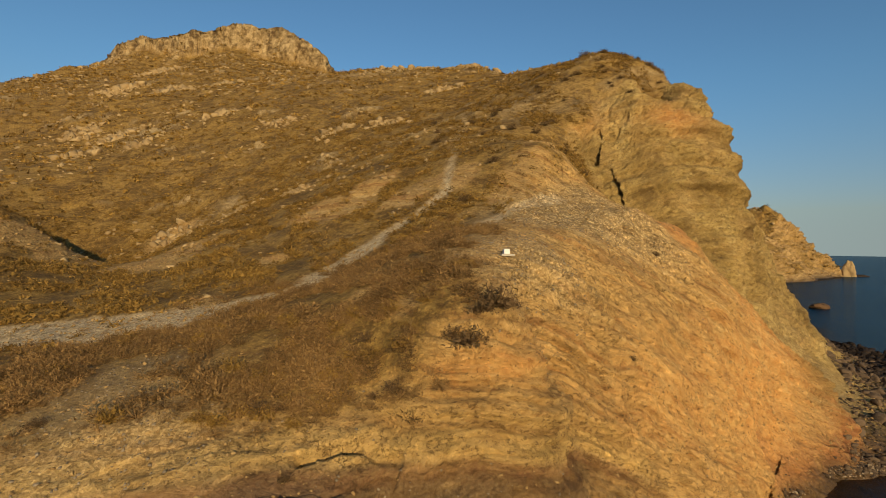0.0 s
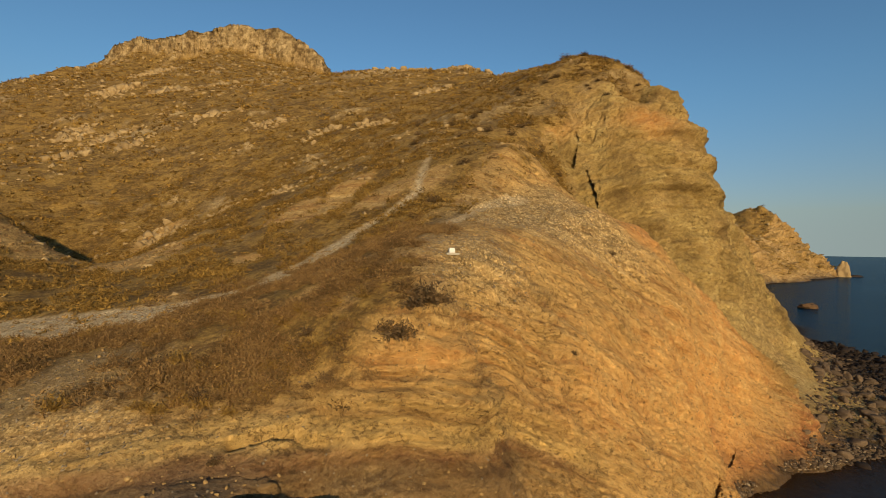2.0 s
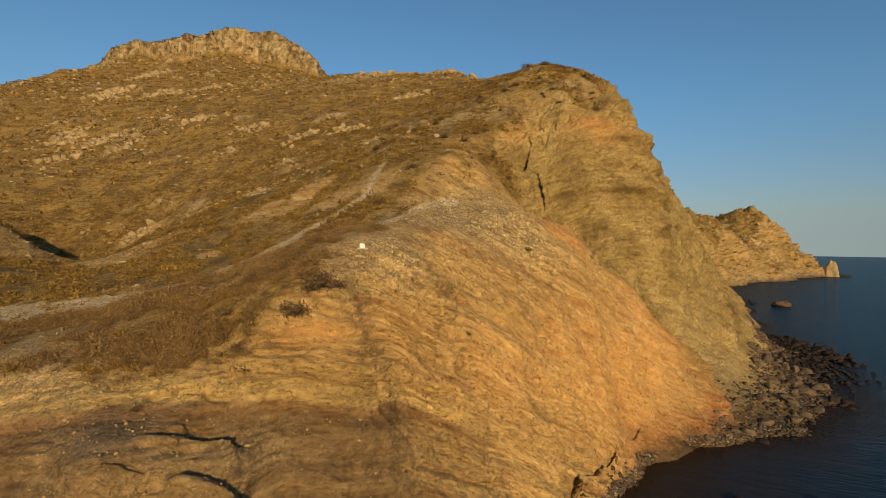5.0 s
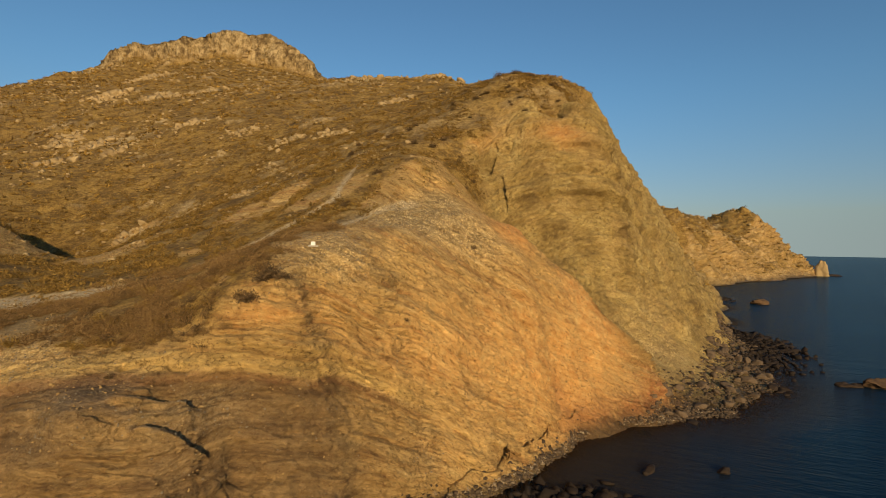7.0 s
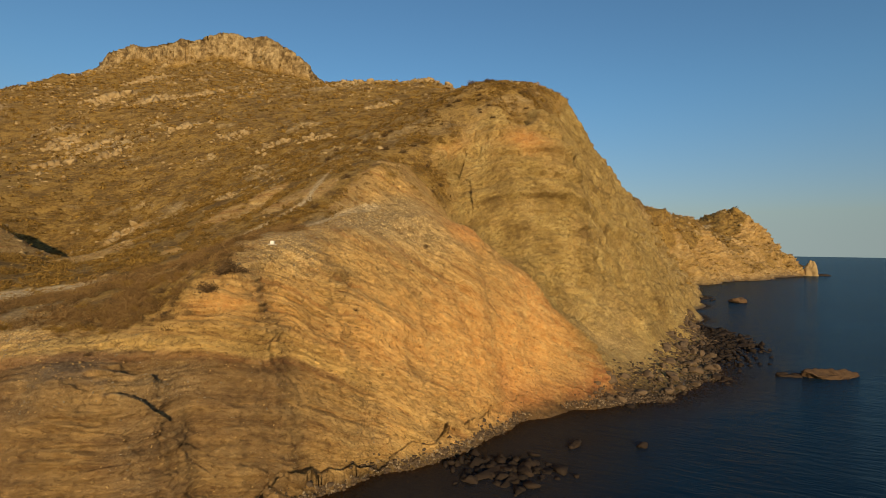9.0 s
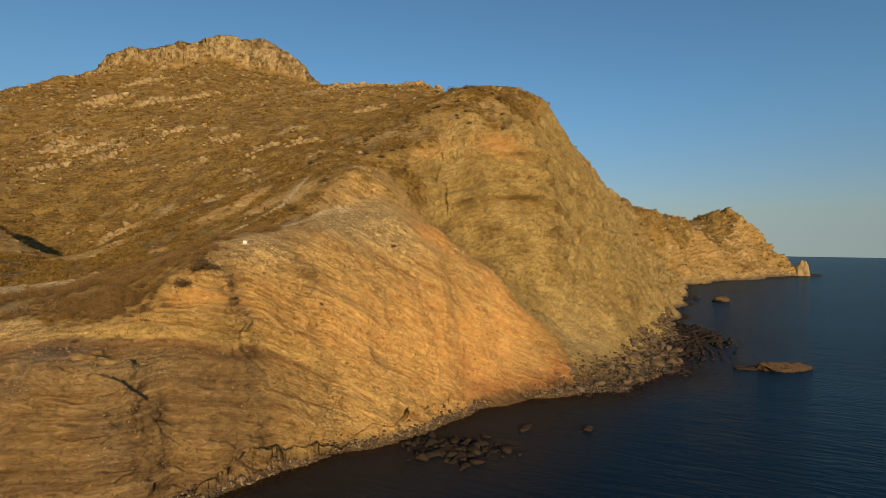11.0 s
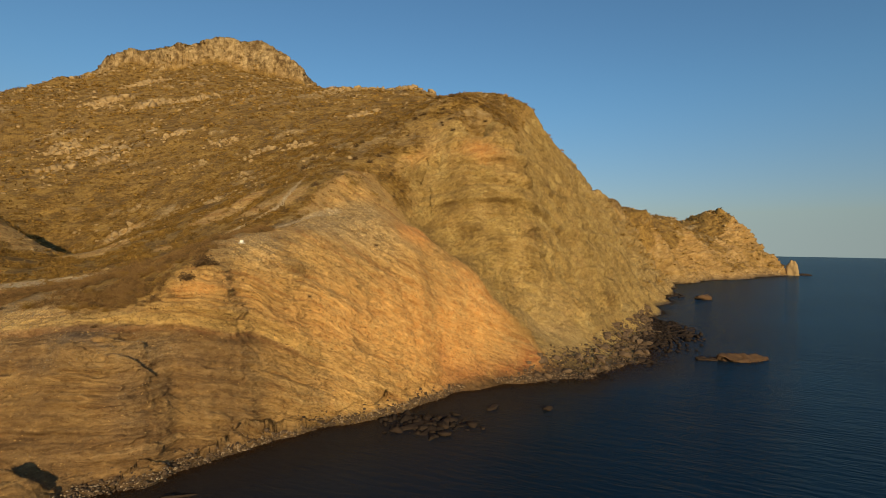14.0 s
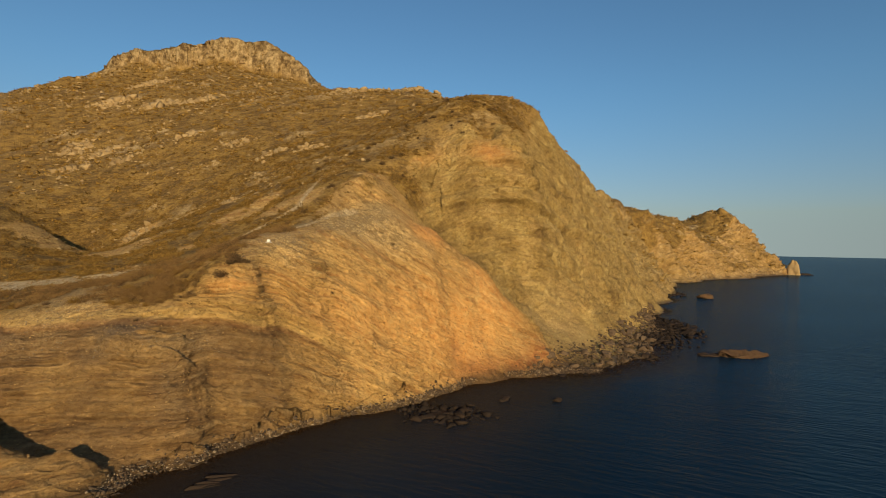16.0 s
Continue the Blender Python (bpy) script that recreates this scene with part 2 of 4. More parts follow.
CLIFF_SHOULDER = [(56.8, 71.8, 3.6), (52.5, 77.3, 6.6), (56.4, 84.7, 13), (54.3, 86.4, 23.6), (59.5, 90.7, 18.5), (62.6, 90.2, 11.8), (67.4, 85.2, 2.4), (68, 102.1, 18.3), (68.4, 105.4, 26.2), (75, 111.8, 23.8), (76, 104.1, 9.2), (75.4, 105.1, 14.1)]

nodes = [(x, y, 0.15) for x, y in SHORE]
for (x0, y0), (x1, y1) in zip(SHORE[:-1], SHORE[1:]):
    run = math.hypot(x1 - x0, y1 - y0)
    out = (y1 - y0) / run, -(x1 - x0) / run
    off = 5.0 + 0.04 * math.hypot(x0, y0)
    nodes.append(((x0 + x1) / 2 + out[0] * off, (y0 + y1) / 2 + out[1] * off, -0.28 * off))
nodes += [(41, 40, -2.0), (32, 31, -1.7), (50, 46, -2.6), (22, 24, -2.2), (62, 46, -5), (30, 10, -4), (60, 30, -5), (120, 60, -7), (10, -10, -4), (200, 200, -9), (400, 400, -12), (520, 560, -12), (0, -40, -5), (-60, -50, -4)]
for line in (OUTCROP, LOWER_WALL, STRATA, RED_FACE, CREST, TRACK_SIDE, HILLSIDE, UPLAND, UPPER_CLIFF, FAR_SHORE, HEADLAND, CLIFF_FOOT, APRON, WALL_LEDGES, STRATA_BEDS, OCHRE_FACE, OCHRE_RIM, SADDLE, CLIFF_BULGE, CLIFF_EDGE, RED_EDGE, CLIFF_SHOULDER):
    nodes += line
nodes = np.array(nodes)
SOFT = 1.5
m = len(nodes)


def radial(x, y):
    return np.sqrt((x[:, None] - nodes[None, :, 0]) ** 2 + (y[:, None] - nodes[None, :, 1]) ** 2 + SOFT ** 2)


def surface(x, y):
    return radial(x, y) @ weights[:m] + weights[m] + weights[m + 1] * x + weights[m + 2] * y


# steep ground keeps less closely to each height than level ground
give = np.full(m, 0.3)
for turn in range(3):
    system = np.zeros((m + 3, m + 3))
    system[:m, :m] = radial(nodes[:, 0], nodes[:, 1]) - np.diag(give)
    system[:m, m], system[:m, m + 1], system[:m, m + 2] = 1, nodes[:, 0], nodes[:, 1]
    system[m:, :m] = system[:m, m:].T
    weights = np.linalg.solve(system, np.concatenate([nodes[:, 2], np.zeros(3)]))
    nx, ny = nodes[:, 0], nodes[:, 1]
    tilt = (surface(nx + 0.5, ny) - surface(nx - 0.5, ny)) ** 2 + (surface(nx, ny + 0.5) - surface(nx, ny - 0.5)) ** 2
    give = 0.3 + 0.20 * np.minimum(tilt, 9) * np.clip(np.hypot(nx - 14, ny + 18) / 60, 0.5, 2)


def lie(x, y):
    """Smooth height of the land, without the mesa's rim."""
    x, y = np.ravel(x).astype(float), np.ravel(y).astype(float)
    z = np.empty(len(x))
    for i in range(0, len(x), 2500):
        a, b = x[i:i + 2500], y[i:i + 2500]
        z[i:i + 2500] = surface(a, b)
    return z


def line_distance(x, y, line):
    """Distance to a polyline, and the side of it: plus on its right."""
    best, side = np.full(x.shape, 1e9), np.zeros(x.shape)
    for (x0, y0), (x1, y1) in zip(line[:-1], line[1:]):
        dx, dy = x1 - x0, y1 - y0
        t = np.clip(((x - x0) * dx + (y - y0) * dy) / (dx * dx + dy * dy), 0, 1)
        d = np.hypot(x - x0 - t * dx, y - y0 - t * dy)
        s = np.sign((x - x0) * dy - (y - y0) * dx)
        near = d < best
        best, side = np.where(near, d, best), np.where(near, s, side)
    return best, side


def mesa(x, y):
    """How far the limestone cap lifts the ground: 0 outside, 1 on top."""
    wob = 9 * fbm(x / 45, y / 45, 0 * x, 3, 31) + 3 * fbm(x / 14, y / 14, 0 * x, 3, 37)
    d = np.minimum(np.minimum(x + 382, -112 - x), np.minimum((y - 488) + 0.08 * (x + 250), 640 - y)) + wob
    return smooth(0, 6, d)


def mesa_top(x):
    return np.interp(x, [-374, -352, -332, -272, -207, -160, -132, -112], [204, 211, 227, 234, 244, 239, 219, 204])


# low crests along the edge of the rock bench: line, rise, width
BENCH_LIPS = [([(-3.4, 16.9), (-2.1, 17.2), (-0.8, 17.4), (0.5, 17.8), (1.4, 18.8)], 0.85, 0.8), ([(-5.6, 18.2), (-4.2, 18.4), (-2.6, 19.5), (-0.1, 19.8)], 0.45, 0.55)]


def land(x, y):
    z, k = lie(x, y), mesa(x, y)
    bay = np.nonzero((x < 60) & (x > -12) & (y > 2) & (y < 70) & (z < 4))[0]
    if len(bay):
        d, side = line_distance(x[bay], y[bay], SHORE[:12])
        d = d * -side + 0.7 * fbm(x[bay] / 3, y[bay] / 3, 0 * d, 3, 41)
        z[bay] -= np.where(d > 0, np.maximum(z[bay] - (0.12 + 0.30 * d), 0) * smooth(4.0, 1.0, z[bay]), 0)
    near = np.nonzero((x > -8) & (x < 5) & (y > 13) & (y < 24))[0]
    for line, rise, wide in BENCH_LIPS:
        d, side = line_distance(x[near], y[near], line)
        d = d * -side
        fade = smooth(0.2, 1.4, x[near] - line[0][0]) * smooth(0.1, -0.5, x[near] - line[-1][0])
        z[near] += rise * fade * (np.exp(-((d + 0.5 * wide) / (0.55 * wide)) ** 2) - 1.1 * np.exp(-((d - 0.8 * wide) / (0.9 * wide)) ** 2))
    return z + k * np.maximum(mesa_top(x) - z, 0)


# ---- the sheet of ground ----
E1, E2 = (0.75, 0.6614), (-0.6614, 0.75)


def steps(stops):
    """Column places with a spacing that grows from stop to stop."""
    out = [stops[0][0]]
    while out[-1] < stops[-1][0]:
        out.append(out[-1] + np.interp(out[-1], [a for a, _ in stops], [b for _, b in stops]))
    return np.array(out)


# where bare rock meets scrub; the tracks
BARE_EDGE = [(-60, 14), (-28, 19.5), (-12, 22.3), (-5, 23.4), (-1.5, 24.6), (1.0, 26.5), (1.5, 33), (4, 40), (4, 46), (8, 54), (13, 59.5), (20, 67), (24, 75), (21, 82), (30, 89.5), (40, 93.5), (50, 104), (60, 140), (82, 180), (105, 230), (150, 290), (250, 410), (420, 600)]
ROAD = [(-62, 26), (-40, 34.5), (-31, 37.2), (-25, 37.4), (-18.4, 37.4), (-15, 39.2), (-11.3, 40.6), (-9, 47.5), (-6.3, 52.4), (-2.9, 56.2), (0.3, 60), (1.1, 71), (3.2, 85), (3.9, 97)]
UPPER_ROAD = [(-60, 33), (-40, 39.0), (-29.5, 41), (-21, 39.2), (-17, 38)]
SPUR_TRACK = [(-9, 40), (-3, 42), (2.5, 46), (7, 52), (12, 53)]
# clefts and steps in the rock: line, half width, depth
CLEFTS = [([(4.2, 25.4), (5.0, 26.1), (5.8, 26.1), (6.5, 26.5), (7.1, 26.2)], 0.35, 0.25), ([(9.6, 30.6), (12.6, 32.3), (17.0, 34.9), (21.9, 38.4), (26.1, 41.6)], 1.1, 0.6), ([(31.0, 48.7), (31.1, 47.4)], 0.45, 0.25),
          ([(-6, 21.2), (-3.4, 21.9), (-1.8, 21.9)], 0.35, 0.7), ([(47.6, 83.2), (47.9, 81.8)], 0.4, 0.9), ([(67.6, 104.4), (68.6, 103.0)], 0.5, 1.2), ([(46, 78.5), (52.5, 75.5), (56.4, 70.5)], 0.6, 0.4)]
# fissures that run in under the bulging cliff: line, half width, depth
FISSURES = [([(26.6, 84.6), (26.0, 83.0), (25.2, 81.4)], 0.55, 3.2), ([(24.4, 81.0), (23.8, 79.0), (23.7, 77.0)], 0.5, 3.0), ([(27.3, 80.8), (27.5, 78.6), (27.7, 76.4)], 0.42, 2.4)]
# patches of bare yellow ground among the scrub: place, size
PATCHES = [(-20.8, 40.6, 2.6), (-18, 69.5, 3.5), (-13, 66, 4.0), (-10, 71, 3.0), (-19.3, 55.2, 1.6), (10, 57, 4.5), (16, 67, 5.0), (-4.5, 62, 3.0), (1.5, 62.5, 2.5), (-40, 70, 7.0), (-54, 67, 6.0), (-54, 98, 5), (-41, 97, 4), (-27, 91, 3), (-1.8, 28.2, 1.2), (-5, 31, 1.0)]


cols = steps([(-70, 4), (-16, 0.6), (-9, 0.2), (0, 0.115), (48, 0.12), (60, 0.17), (75, 0.28), (105, 0.45), (170, 0.8), (300, 1.6), (650, 2.6)])
ROWS_IN = 800
fine = np.concatenate([np.arange(-45, -12, 1.0), np.arange(-12, 60, 0.2), np.geomspace(60, 820, 700)])
picks = np.arange(0, len(cols), 6)
share = np.linspace(0, 1, ROWS_IN)
rows_at = np.empty((len(picks), ROWS_IN))
for i, ci in enumerate(picks):
    x, y = cols[ci] * E1[0] + fine * E2[0], cols[ci] * E1[1] + fine * E2[1]
    z = land(x, y)
    far = np.sqrt((x - 14) ** 2 + (y + 18) ** 2 + 400)
    seen = 0.10 + 0.90 * smooth(-1.5, 0.3, z)
    d, side = line_distance(x, y, BARE_EDGE)
    seen *= 1 + smooth(-1.5, 0.5, d * side) * (2.3 * smooth(95, 60, far) + 2.4 * smooth(170, 110, far)) - 0.45 * smooth(300, 360, fine)
    arc = np.sqrt(np.diff(fine) ** 2 + (1.15 * np.diff(z)) ** 2) * seen[1:] / far[1:] ** 0.85
    s = np.concatenate([[0], np.cumsum(arc)])
    rows_at[i] = np.interp(share, s / s[-1], fine)
k = np.ones(3) / 3
for j in range(ROWS_IN):
    rows_at[:, j] = np.convolve(np.pad(rows_at[:, j], 1, mode="edge"), k, mode="valid")
W = np.stack([np.interp(cols, cols[picks], rows_at[:, j]) for j in range(ROWS_IN)], axis=1)
S = np.repeat(cols[:, None], ROWS_IN, axis=1)
GX, GY = S * E1[0] + W * E2[0], S * E1[1] + W * E2[1]
shape = GX.shape
rim = mesa(GX.ravel(), GY.ravel()).reshape(shape)
GZ = land(GX.ravel(), GY.ravel()).reshape(shape)


def sheet_normals(x, y, z):
    p = np.stack([x, y, z], axis=-1)
    n = np.cross(np.gradient(p, axis=0), np.gradient(p, axis=1))
    return n / np.maximum(np.linalg.norm(n, axis=-1, keepdims=True), 1e-9)


normals = sheet_normals(GX, GY, GZ).astype(np.float32)
steep = smooth(0.90, 0.62, normals[..., 2])


def blob(x, y, z, cx, cy, cz, r, rz=None):
    return np.exp(-(((x - cx) / r) ** 2 + ((y - cy) / r) ** 2 + ((z - cz) / (rz or r)) ** 2))


px, py, pz = (v.ravel().astype(np.float32) for v in (GX, GY, GZ))
fuzz = fbm(px / 4, py / 4, pz / 4, 4, 11)
edge_d, edge_s = line_distance(px, py, BARE_EDGE)
bare = smooth(-1.4, 1.4, edge_d * edge_s + 2.8 * fuzz)
road_d = line_distance(px, py, ROAD)[0]
spur_d = line_distance(px, py, SPUR_TRACK)[0]
road = np.maximum(smooth(2.0, 0.9, (road_d + 0.8 * fuzz) * np.interp(px, [-20, -8], [0.6, 1.0]) * np.interp(py, [44, 58], [1.0, 1.9])), 0.7 * smooth(1.2, 0.4, spur_d + 0.5 * fuzz))
sp = steep.ravel()
cap = rim.ravel()
road = np.maximum(road, smooth(1.7, 0.7, line_distance(px, py, UPPER_ROAD)[0] + 0.7 * fuzz))
road *= 1 - 0.75 * smooth(55, 75, py)
patch = np.zeros_like(px)
for cx, cy, r in PATCHES:
    patch = np.maximum(patch, smooth(1.25, 0.75, np.hypot(px - cx, py - cy) / r + 0.55 * fbm(px / 2.2, py / 2.2, 0 * px, 3, 17)))
gravel = np.clip(road + 0.9 * blob(px, py, pz, 5.5, 34, 23, 5.0, 4) + 1.0 * blob(px, py, pz, 15, 49.5, 26, 6.5, 4) + 0.6 * blob(px, py, pz, 22, 47, 23.5, 4, 3) + 0.9 * blob(px, py, pz, 8, 50, 27, 5.5, 3) + 0.8 * blob(px, py, pz, 17, 56, 29.5, 5, 2.5) + 0.7 * blob(px, py, pz, -15, 24, 15, 6, 3)
                 + 0.6 * blob(px, py, pz, 20, 92, 50, 10, 5) + 0.3 * blob(px, py, pz, -3, 18.5, 12, 6, 2) + 0.8 * blob(px, py, pz, 56, 73, 9, 9, 8) + 0.25 * fuzz, 0, 1)
orange = np.clip(1.0 * blob(px, py, pz, 33, 49, 8, 10, 9) + 0.9 * blob(px, py, pz, 41, 57, 13, 5, 6) + 0.9 * blob(px, py, pz, 36, 58, 18, 4, 5) + 0.5 * blob(px, py, pz, 24, 41, 12, 9, 9) + 1.3 * blob(px, py, pz, 26, 54.5, 26.0, 4.6, 3.2) + 1.0 * blob(px, py, pz, 21, 84.5, 45.5, 6.5, 2.6)
                 + 1.0 * blob(px, py, pz, 39.5, 86, 46.5, 6.5, 3) + 0.9 * blob(px, py, pz, 1.0, 24.0, 17.9, 5.5, 1.0) + 0.45 * blob(px, py, pz, 14, 34, 14, 9, 5) + 0.3 * fuzz, 0, 1)
gravel = gravel * (1 - 0.85 * smooth(0.3, 0.8, orange))
upper = smooth(60.5, 65.0, py + 0.45 * (px - 35) - 6 * smooth(10, 2, pz) + 2 * fuzz)
green = np.clip(upper * smooth(420, 250, py) - 0.9 * orange, 0, 1)
rust = np.clip(blob(px, py, pz, 43, 56, 1.5, 7, 2.2) + 0.8 * blob(px, py, pz, 33, 50, 2.0, 6, 2.2) + 0.6 * blob(px, py, pz, 31, 48, 5.5, 1.2, 2) + 0.7 * blob(px, py, pz, 47, 57.5, 4, 2.5, 2.5) + 0.55 * blob(px, py, pz, 26.5, 54.8, 26.2, 3.8, 2.8) + 0.3 * blob(px, py, pz, 39.5, 86, 47, 6, 2.5) + 0.25 * blob(px, py, pz, 21, 84.5, 45.5, 6, 2.4), 0, 1)
wet = smooth(1.3, 0.15, (pz + 0.5 * fuzz) / (1 + 0.9 * smooth(28, 34, px) * smooth(60, 54, px)))
scrub = np.clip((1 - np.maximum(bare, 0.9 * patch)) * (1 - 0.92 * road) * (1 - cap) * smooth(0.6, 2.5, pz), 0, 1) * (1 - 0.75 * np.clip(blob(px, py, pz, -15, 24, 15, 6, 3) + blob(px, py, pz, 5.5, 34, 23, 5.0, 4), 0, 1))

coast = smooth(95, 150, px) * bare
scrub = np.maximum(scrub, coast * smooth(-0.22, 0.08, fbm(px / 9, py / 9, pz / 7, 4, 181, 0.6)) * smooth(3, 9, pz) * (1 - 0.5 * sp))
# beds: level in the west, tipping down towards the sea further along the coast
run = np.arange(-60.0, 120.0, 0.5)
fold = np.interp(run, [-40, -12, -6, -2, 2.4, 5.5, 8.1, 12.3, 17.6, 30, 60, 90], [13.0, 13.4, 14.0, 13.5, 13.8, 13.1, 11.7, 9.6, 6.4, -1.5, -16, -20])
fold = np.interp(px, run, np.convolve(np.pad(fold, 8, mode="edge"), np.hanning(19)[1:-1] / np.hanning(19).sum(), mode="valid"))
arch = 34.5 - 0.016 * np.clip(px - 42, -22, 22) ** 2
warp = fbm(px / 9, py / 9, pz / 9, 3, 51)
bed = (pz - fold) * (1 - upper) + (pz - arch) * upper + 0.5 * warp
zero = np.zeros_like(bed)
umber = np.clip(smooth(0.5, -0.7, bed + 0.9 * fuzz) * smooth(19, 5, px) * smooth(37, 29, py) * (0.85 + 0.5 * fuzz) + 0.9 * smooth(4.5, 2.2, pz + 0.8 * fuzz) * smooth(46, 54, px) + 0.55 * blob(px, py, pz, -11, 20, 14, 6, 2.5), 0, 1)
west = smooth(17, 10, px) * smooth(35, 31, py)
yellow_bed = smooth(0.1, 0.5, bed) * smooth(2.6, 1.2, bed) * west * bare
dark_bed = smooth(-0.5, -0.2, bed) * smooth(0.25, 0.0, bed) * west + 0.6 * smooth(1.25, 1.4, bed) * smooth(1.75, 1.6, bed) * west
bench = smooth(0.2, -0.8, bed) * smooth(-4.0, -1.5, bed) * smooth(6, 1, px) * (1 - sp)
far_p = np.sqrt((px - 14) ** 2 + (py + 18) ** 2 + (pz - 22) ** 2)
rock = np.clip(np.maximum(bare, np.maximum(0.25, 0.7 * patch)), 0, 1) * (0.35 + 0.65 * sp)


def terraces(b, seed, sharp=0.22):
    """Steps in a pile of beds: the run of each tread is uneven."""
    b = b + 0.6 * value_noise(b * 0.7, zero, zero, seed)
    f = b - np.floor(b)
    hard = value_noise(np.floor(b) + 0.5, zero + 0.37, zero + 0.71, seed + 1)
    return smooth(0, sharp, f) * smooth(1, 1 - sharp * 2.5, f) * (0.55 + 0.45 * hard) - 0.5


shift = 0.35 * fbm(px / 2.5, py / 2.5, pz / 2.5, 3, 66)
ledge = 0.42 * terraces(bed / 1.6 + shift * 0.3, 61) + 0.22 * terraces(bed / 0.62 + shift, 63) + 0.10 * terraces(bed / 0.33 + shift, 65)
ledge_mask = np.clip(0.5 + 1.1 * fbm(px / 5, py / 5, pz / 3, 3, 67), 0, 1) * smooth(110, 60, py + 0.3 * px) * (1 - 0.6 * orange) * (1 - 0.45 * umber)
crag = fbm(px / 2.6, py / 2.6, pz / 2.0, 5, 71, 0.6)
lumps = fbm(px / 7, py / 7, bed / 5, 4, 81)
down = (py * 0.75 - px * 0.66)
along = (px * 0.75 + py * 0.66)
rills = value_noise(along / 1.0 + 0.5 * crag, down / 7, pz / 7, 91) + 0.6 * value_noise(along / 0.45 + 0.5 * crag, down / 4, pz / 4, 92)
joint_a = 1 - 2 * np.abs(value_noise((along + 0.5 * pz) / 3.2 + 0.35 * warp, down / 2.6, bed / 3.5, 93))
joint_b = 1 - 2 * np.abs(value_noise(along / 1.7 + 0.3 * warp, down / 1.5, bed / 1.1, 94))
cracks = 0.45 * smooth(0.80, 0.99, joint_a) + 0.20 * smooth(0.74, 0.98, joint_b)
bent = bed + 0.9 * lumps + 0.35 * crag
ribs = fbm(bent / 2.4, along / 13, down / 13, 3, 87, 0.55)
fine_ribs = fbm(bent / 0.75, along / 5, down / 5, 3, 88, 0.6)
patchy = np.clip(0.35 + 1.4 * fbm(px / 6, py / 6, pz / 6, 3, 95), 0, 1)
push = rock * (np.interp(px, [8, 24], [2.3, 1.0]) * ledge * ledge_mask + 0.26 * crag + 0.50 * lumps + 0.70 * ribs * (1 - 0.35 * orange) + 0.17 * fine_ribs + 0.10 * rills * sp - 0.22 * cracks * patchy * (1 - 0.8 * orange))
big = smooth(60, 85, py + 0.3 * px) * bare * (0.3 + 0.7 * sp) * smooth(1.5, 8, pz)
blocky = np.round(2.2 * fbm(px / 11, py / 11, pz / 8, 3, 101, 0.55) + 0.3 * warp) / 2.2
lip = bed + 0.7 * fbm(px / 6, py / 6, pz / 9, 3, 109)
shelf = np.zeros_like(px)
for level, out, back in ((0.0, 0.9, 0.2), (9.8, 0.8, 0.3), (14.5, 0.6, 0.2), (4.6, 0.3, 0.2), (-7.0, 0.25, 0.15)):
    shelf += out * smooth(level - 0.25, level + 0.3, lip) * smooth(level + 4.0, level + 0.4, lip) - back * smooth(level - 2.6, level - 0.3, lip) * smooth(level + 0.2, level - 0.25, lip)
push += big * (0.7 * fbm(px / 14, py / 14, pz / 20, 4, 103, 0.6) + 0.25 * blocky + 0.75 * fbm(px / 4, py / 4, pz / 4, 5, 105, 0.62) + shelf * upper * np.clip(0.6 + 1.3 * fbm(px / 12, py / 12, pz / 6, 3, 113), 0.1, 1.2) + 0.25 * ribs + 0.08 * fine_ribs
               - 0.35 * smooth(0.86, 0.99, 1 - 2 * np.abs(fbm(px / 9, py / 9, pz / 11, 3, 107))))
push += (1 - rock) * (0.14 * fbm(px / 1.1, py / 1.1, pz / 1.1, 4, 111, 0.6) + 0.35 * fbm(px / 8, py / 8, pz / 8, 3, 115)) * (1 - 0.8 * road)
push -= 0.18 * road
shade = np.zeros_like(px)
for mask, sx, sz, lay, lift, gap, seed in ((bare * smooth(85, 70, py + 0.35 * px), 2.6, 0.9, 1.0, 0.17, 0.07, 201), (bare * smooth(75, 55, py + 0.35 * px), 0.9, 0.30, 1.0, 0.05, 0.02, 202),
                                           (big, 6.0, 3.2, 0.7, 0.45, 0.25, 203), (big, 1.9, 1.1, 0.7, 0.20, 0.16, 204), (smooth(0.01, 0.2, cap) * smooth(420, 460, py), 11, 8, 0.0, 2.2, 2.5, 205), (coast, 6, 4, 0.0, 1.8, 1.6, 206)):
    who = np.nonzero(mask > 0.02)[0]
    bx, by, bz = along[who] / sx, down[who] / sx, (bed[who] * lay + pz[who] * (1 - lay)) / sz
    wx, wy = 0.5 * fbm(bx * 0.7, by * 0.7, bz * 0.7, 3, seed + 20), 0.5 * fbm(bx * 0.7 + 9, by * 0.7, bz * 0.7, 3, seed + 40)
    level, crack = blocks(bx + wx, by + wy, bz + 0.4 * wx, seed)
    push[who] += mask[who] * (0.4 + 0.6 * sp[who]) * (1 - 0.45 * orange[who]) * (lift * level - gap * smooth(0.10, 0.0, crack))
    shade[who] += mask[who] * level * 0.5
hill_far = smooth(70, 160, far_p) * (1 - bare)
outcrops = smooth(0.30, 0.46, fbm(px / 24, py / 24, pz / 10, 4, 121) + 0.5 * fbm(px / 5, py / 5, pz / 5, 4, 125, 0.6)) * hill_far * (1 - cap)
push += outcrops * (0.5 + 1.6 * fbm(px / 3.5, py / 3.5, pz / 3.5, 4, 131, 0.6)) + hill_far * (1.2 * fbm(px / 18, py / 18, pz / 18, 3, 133) + 0.5 * fbm(px / 4, py / 4, pz / 4, 3, 135))
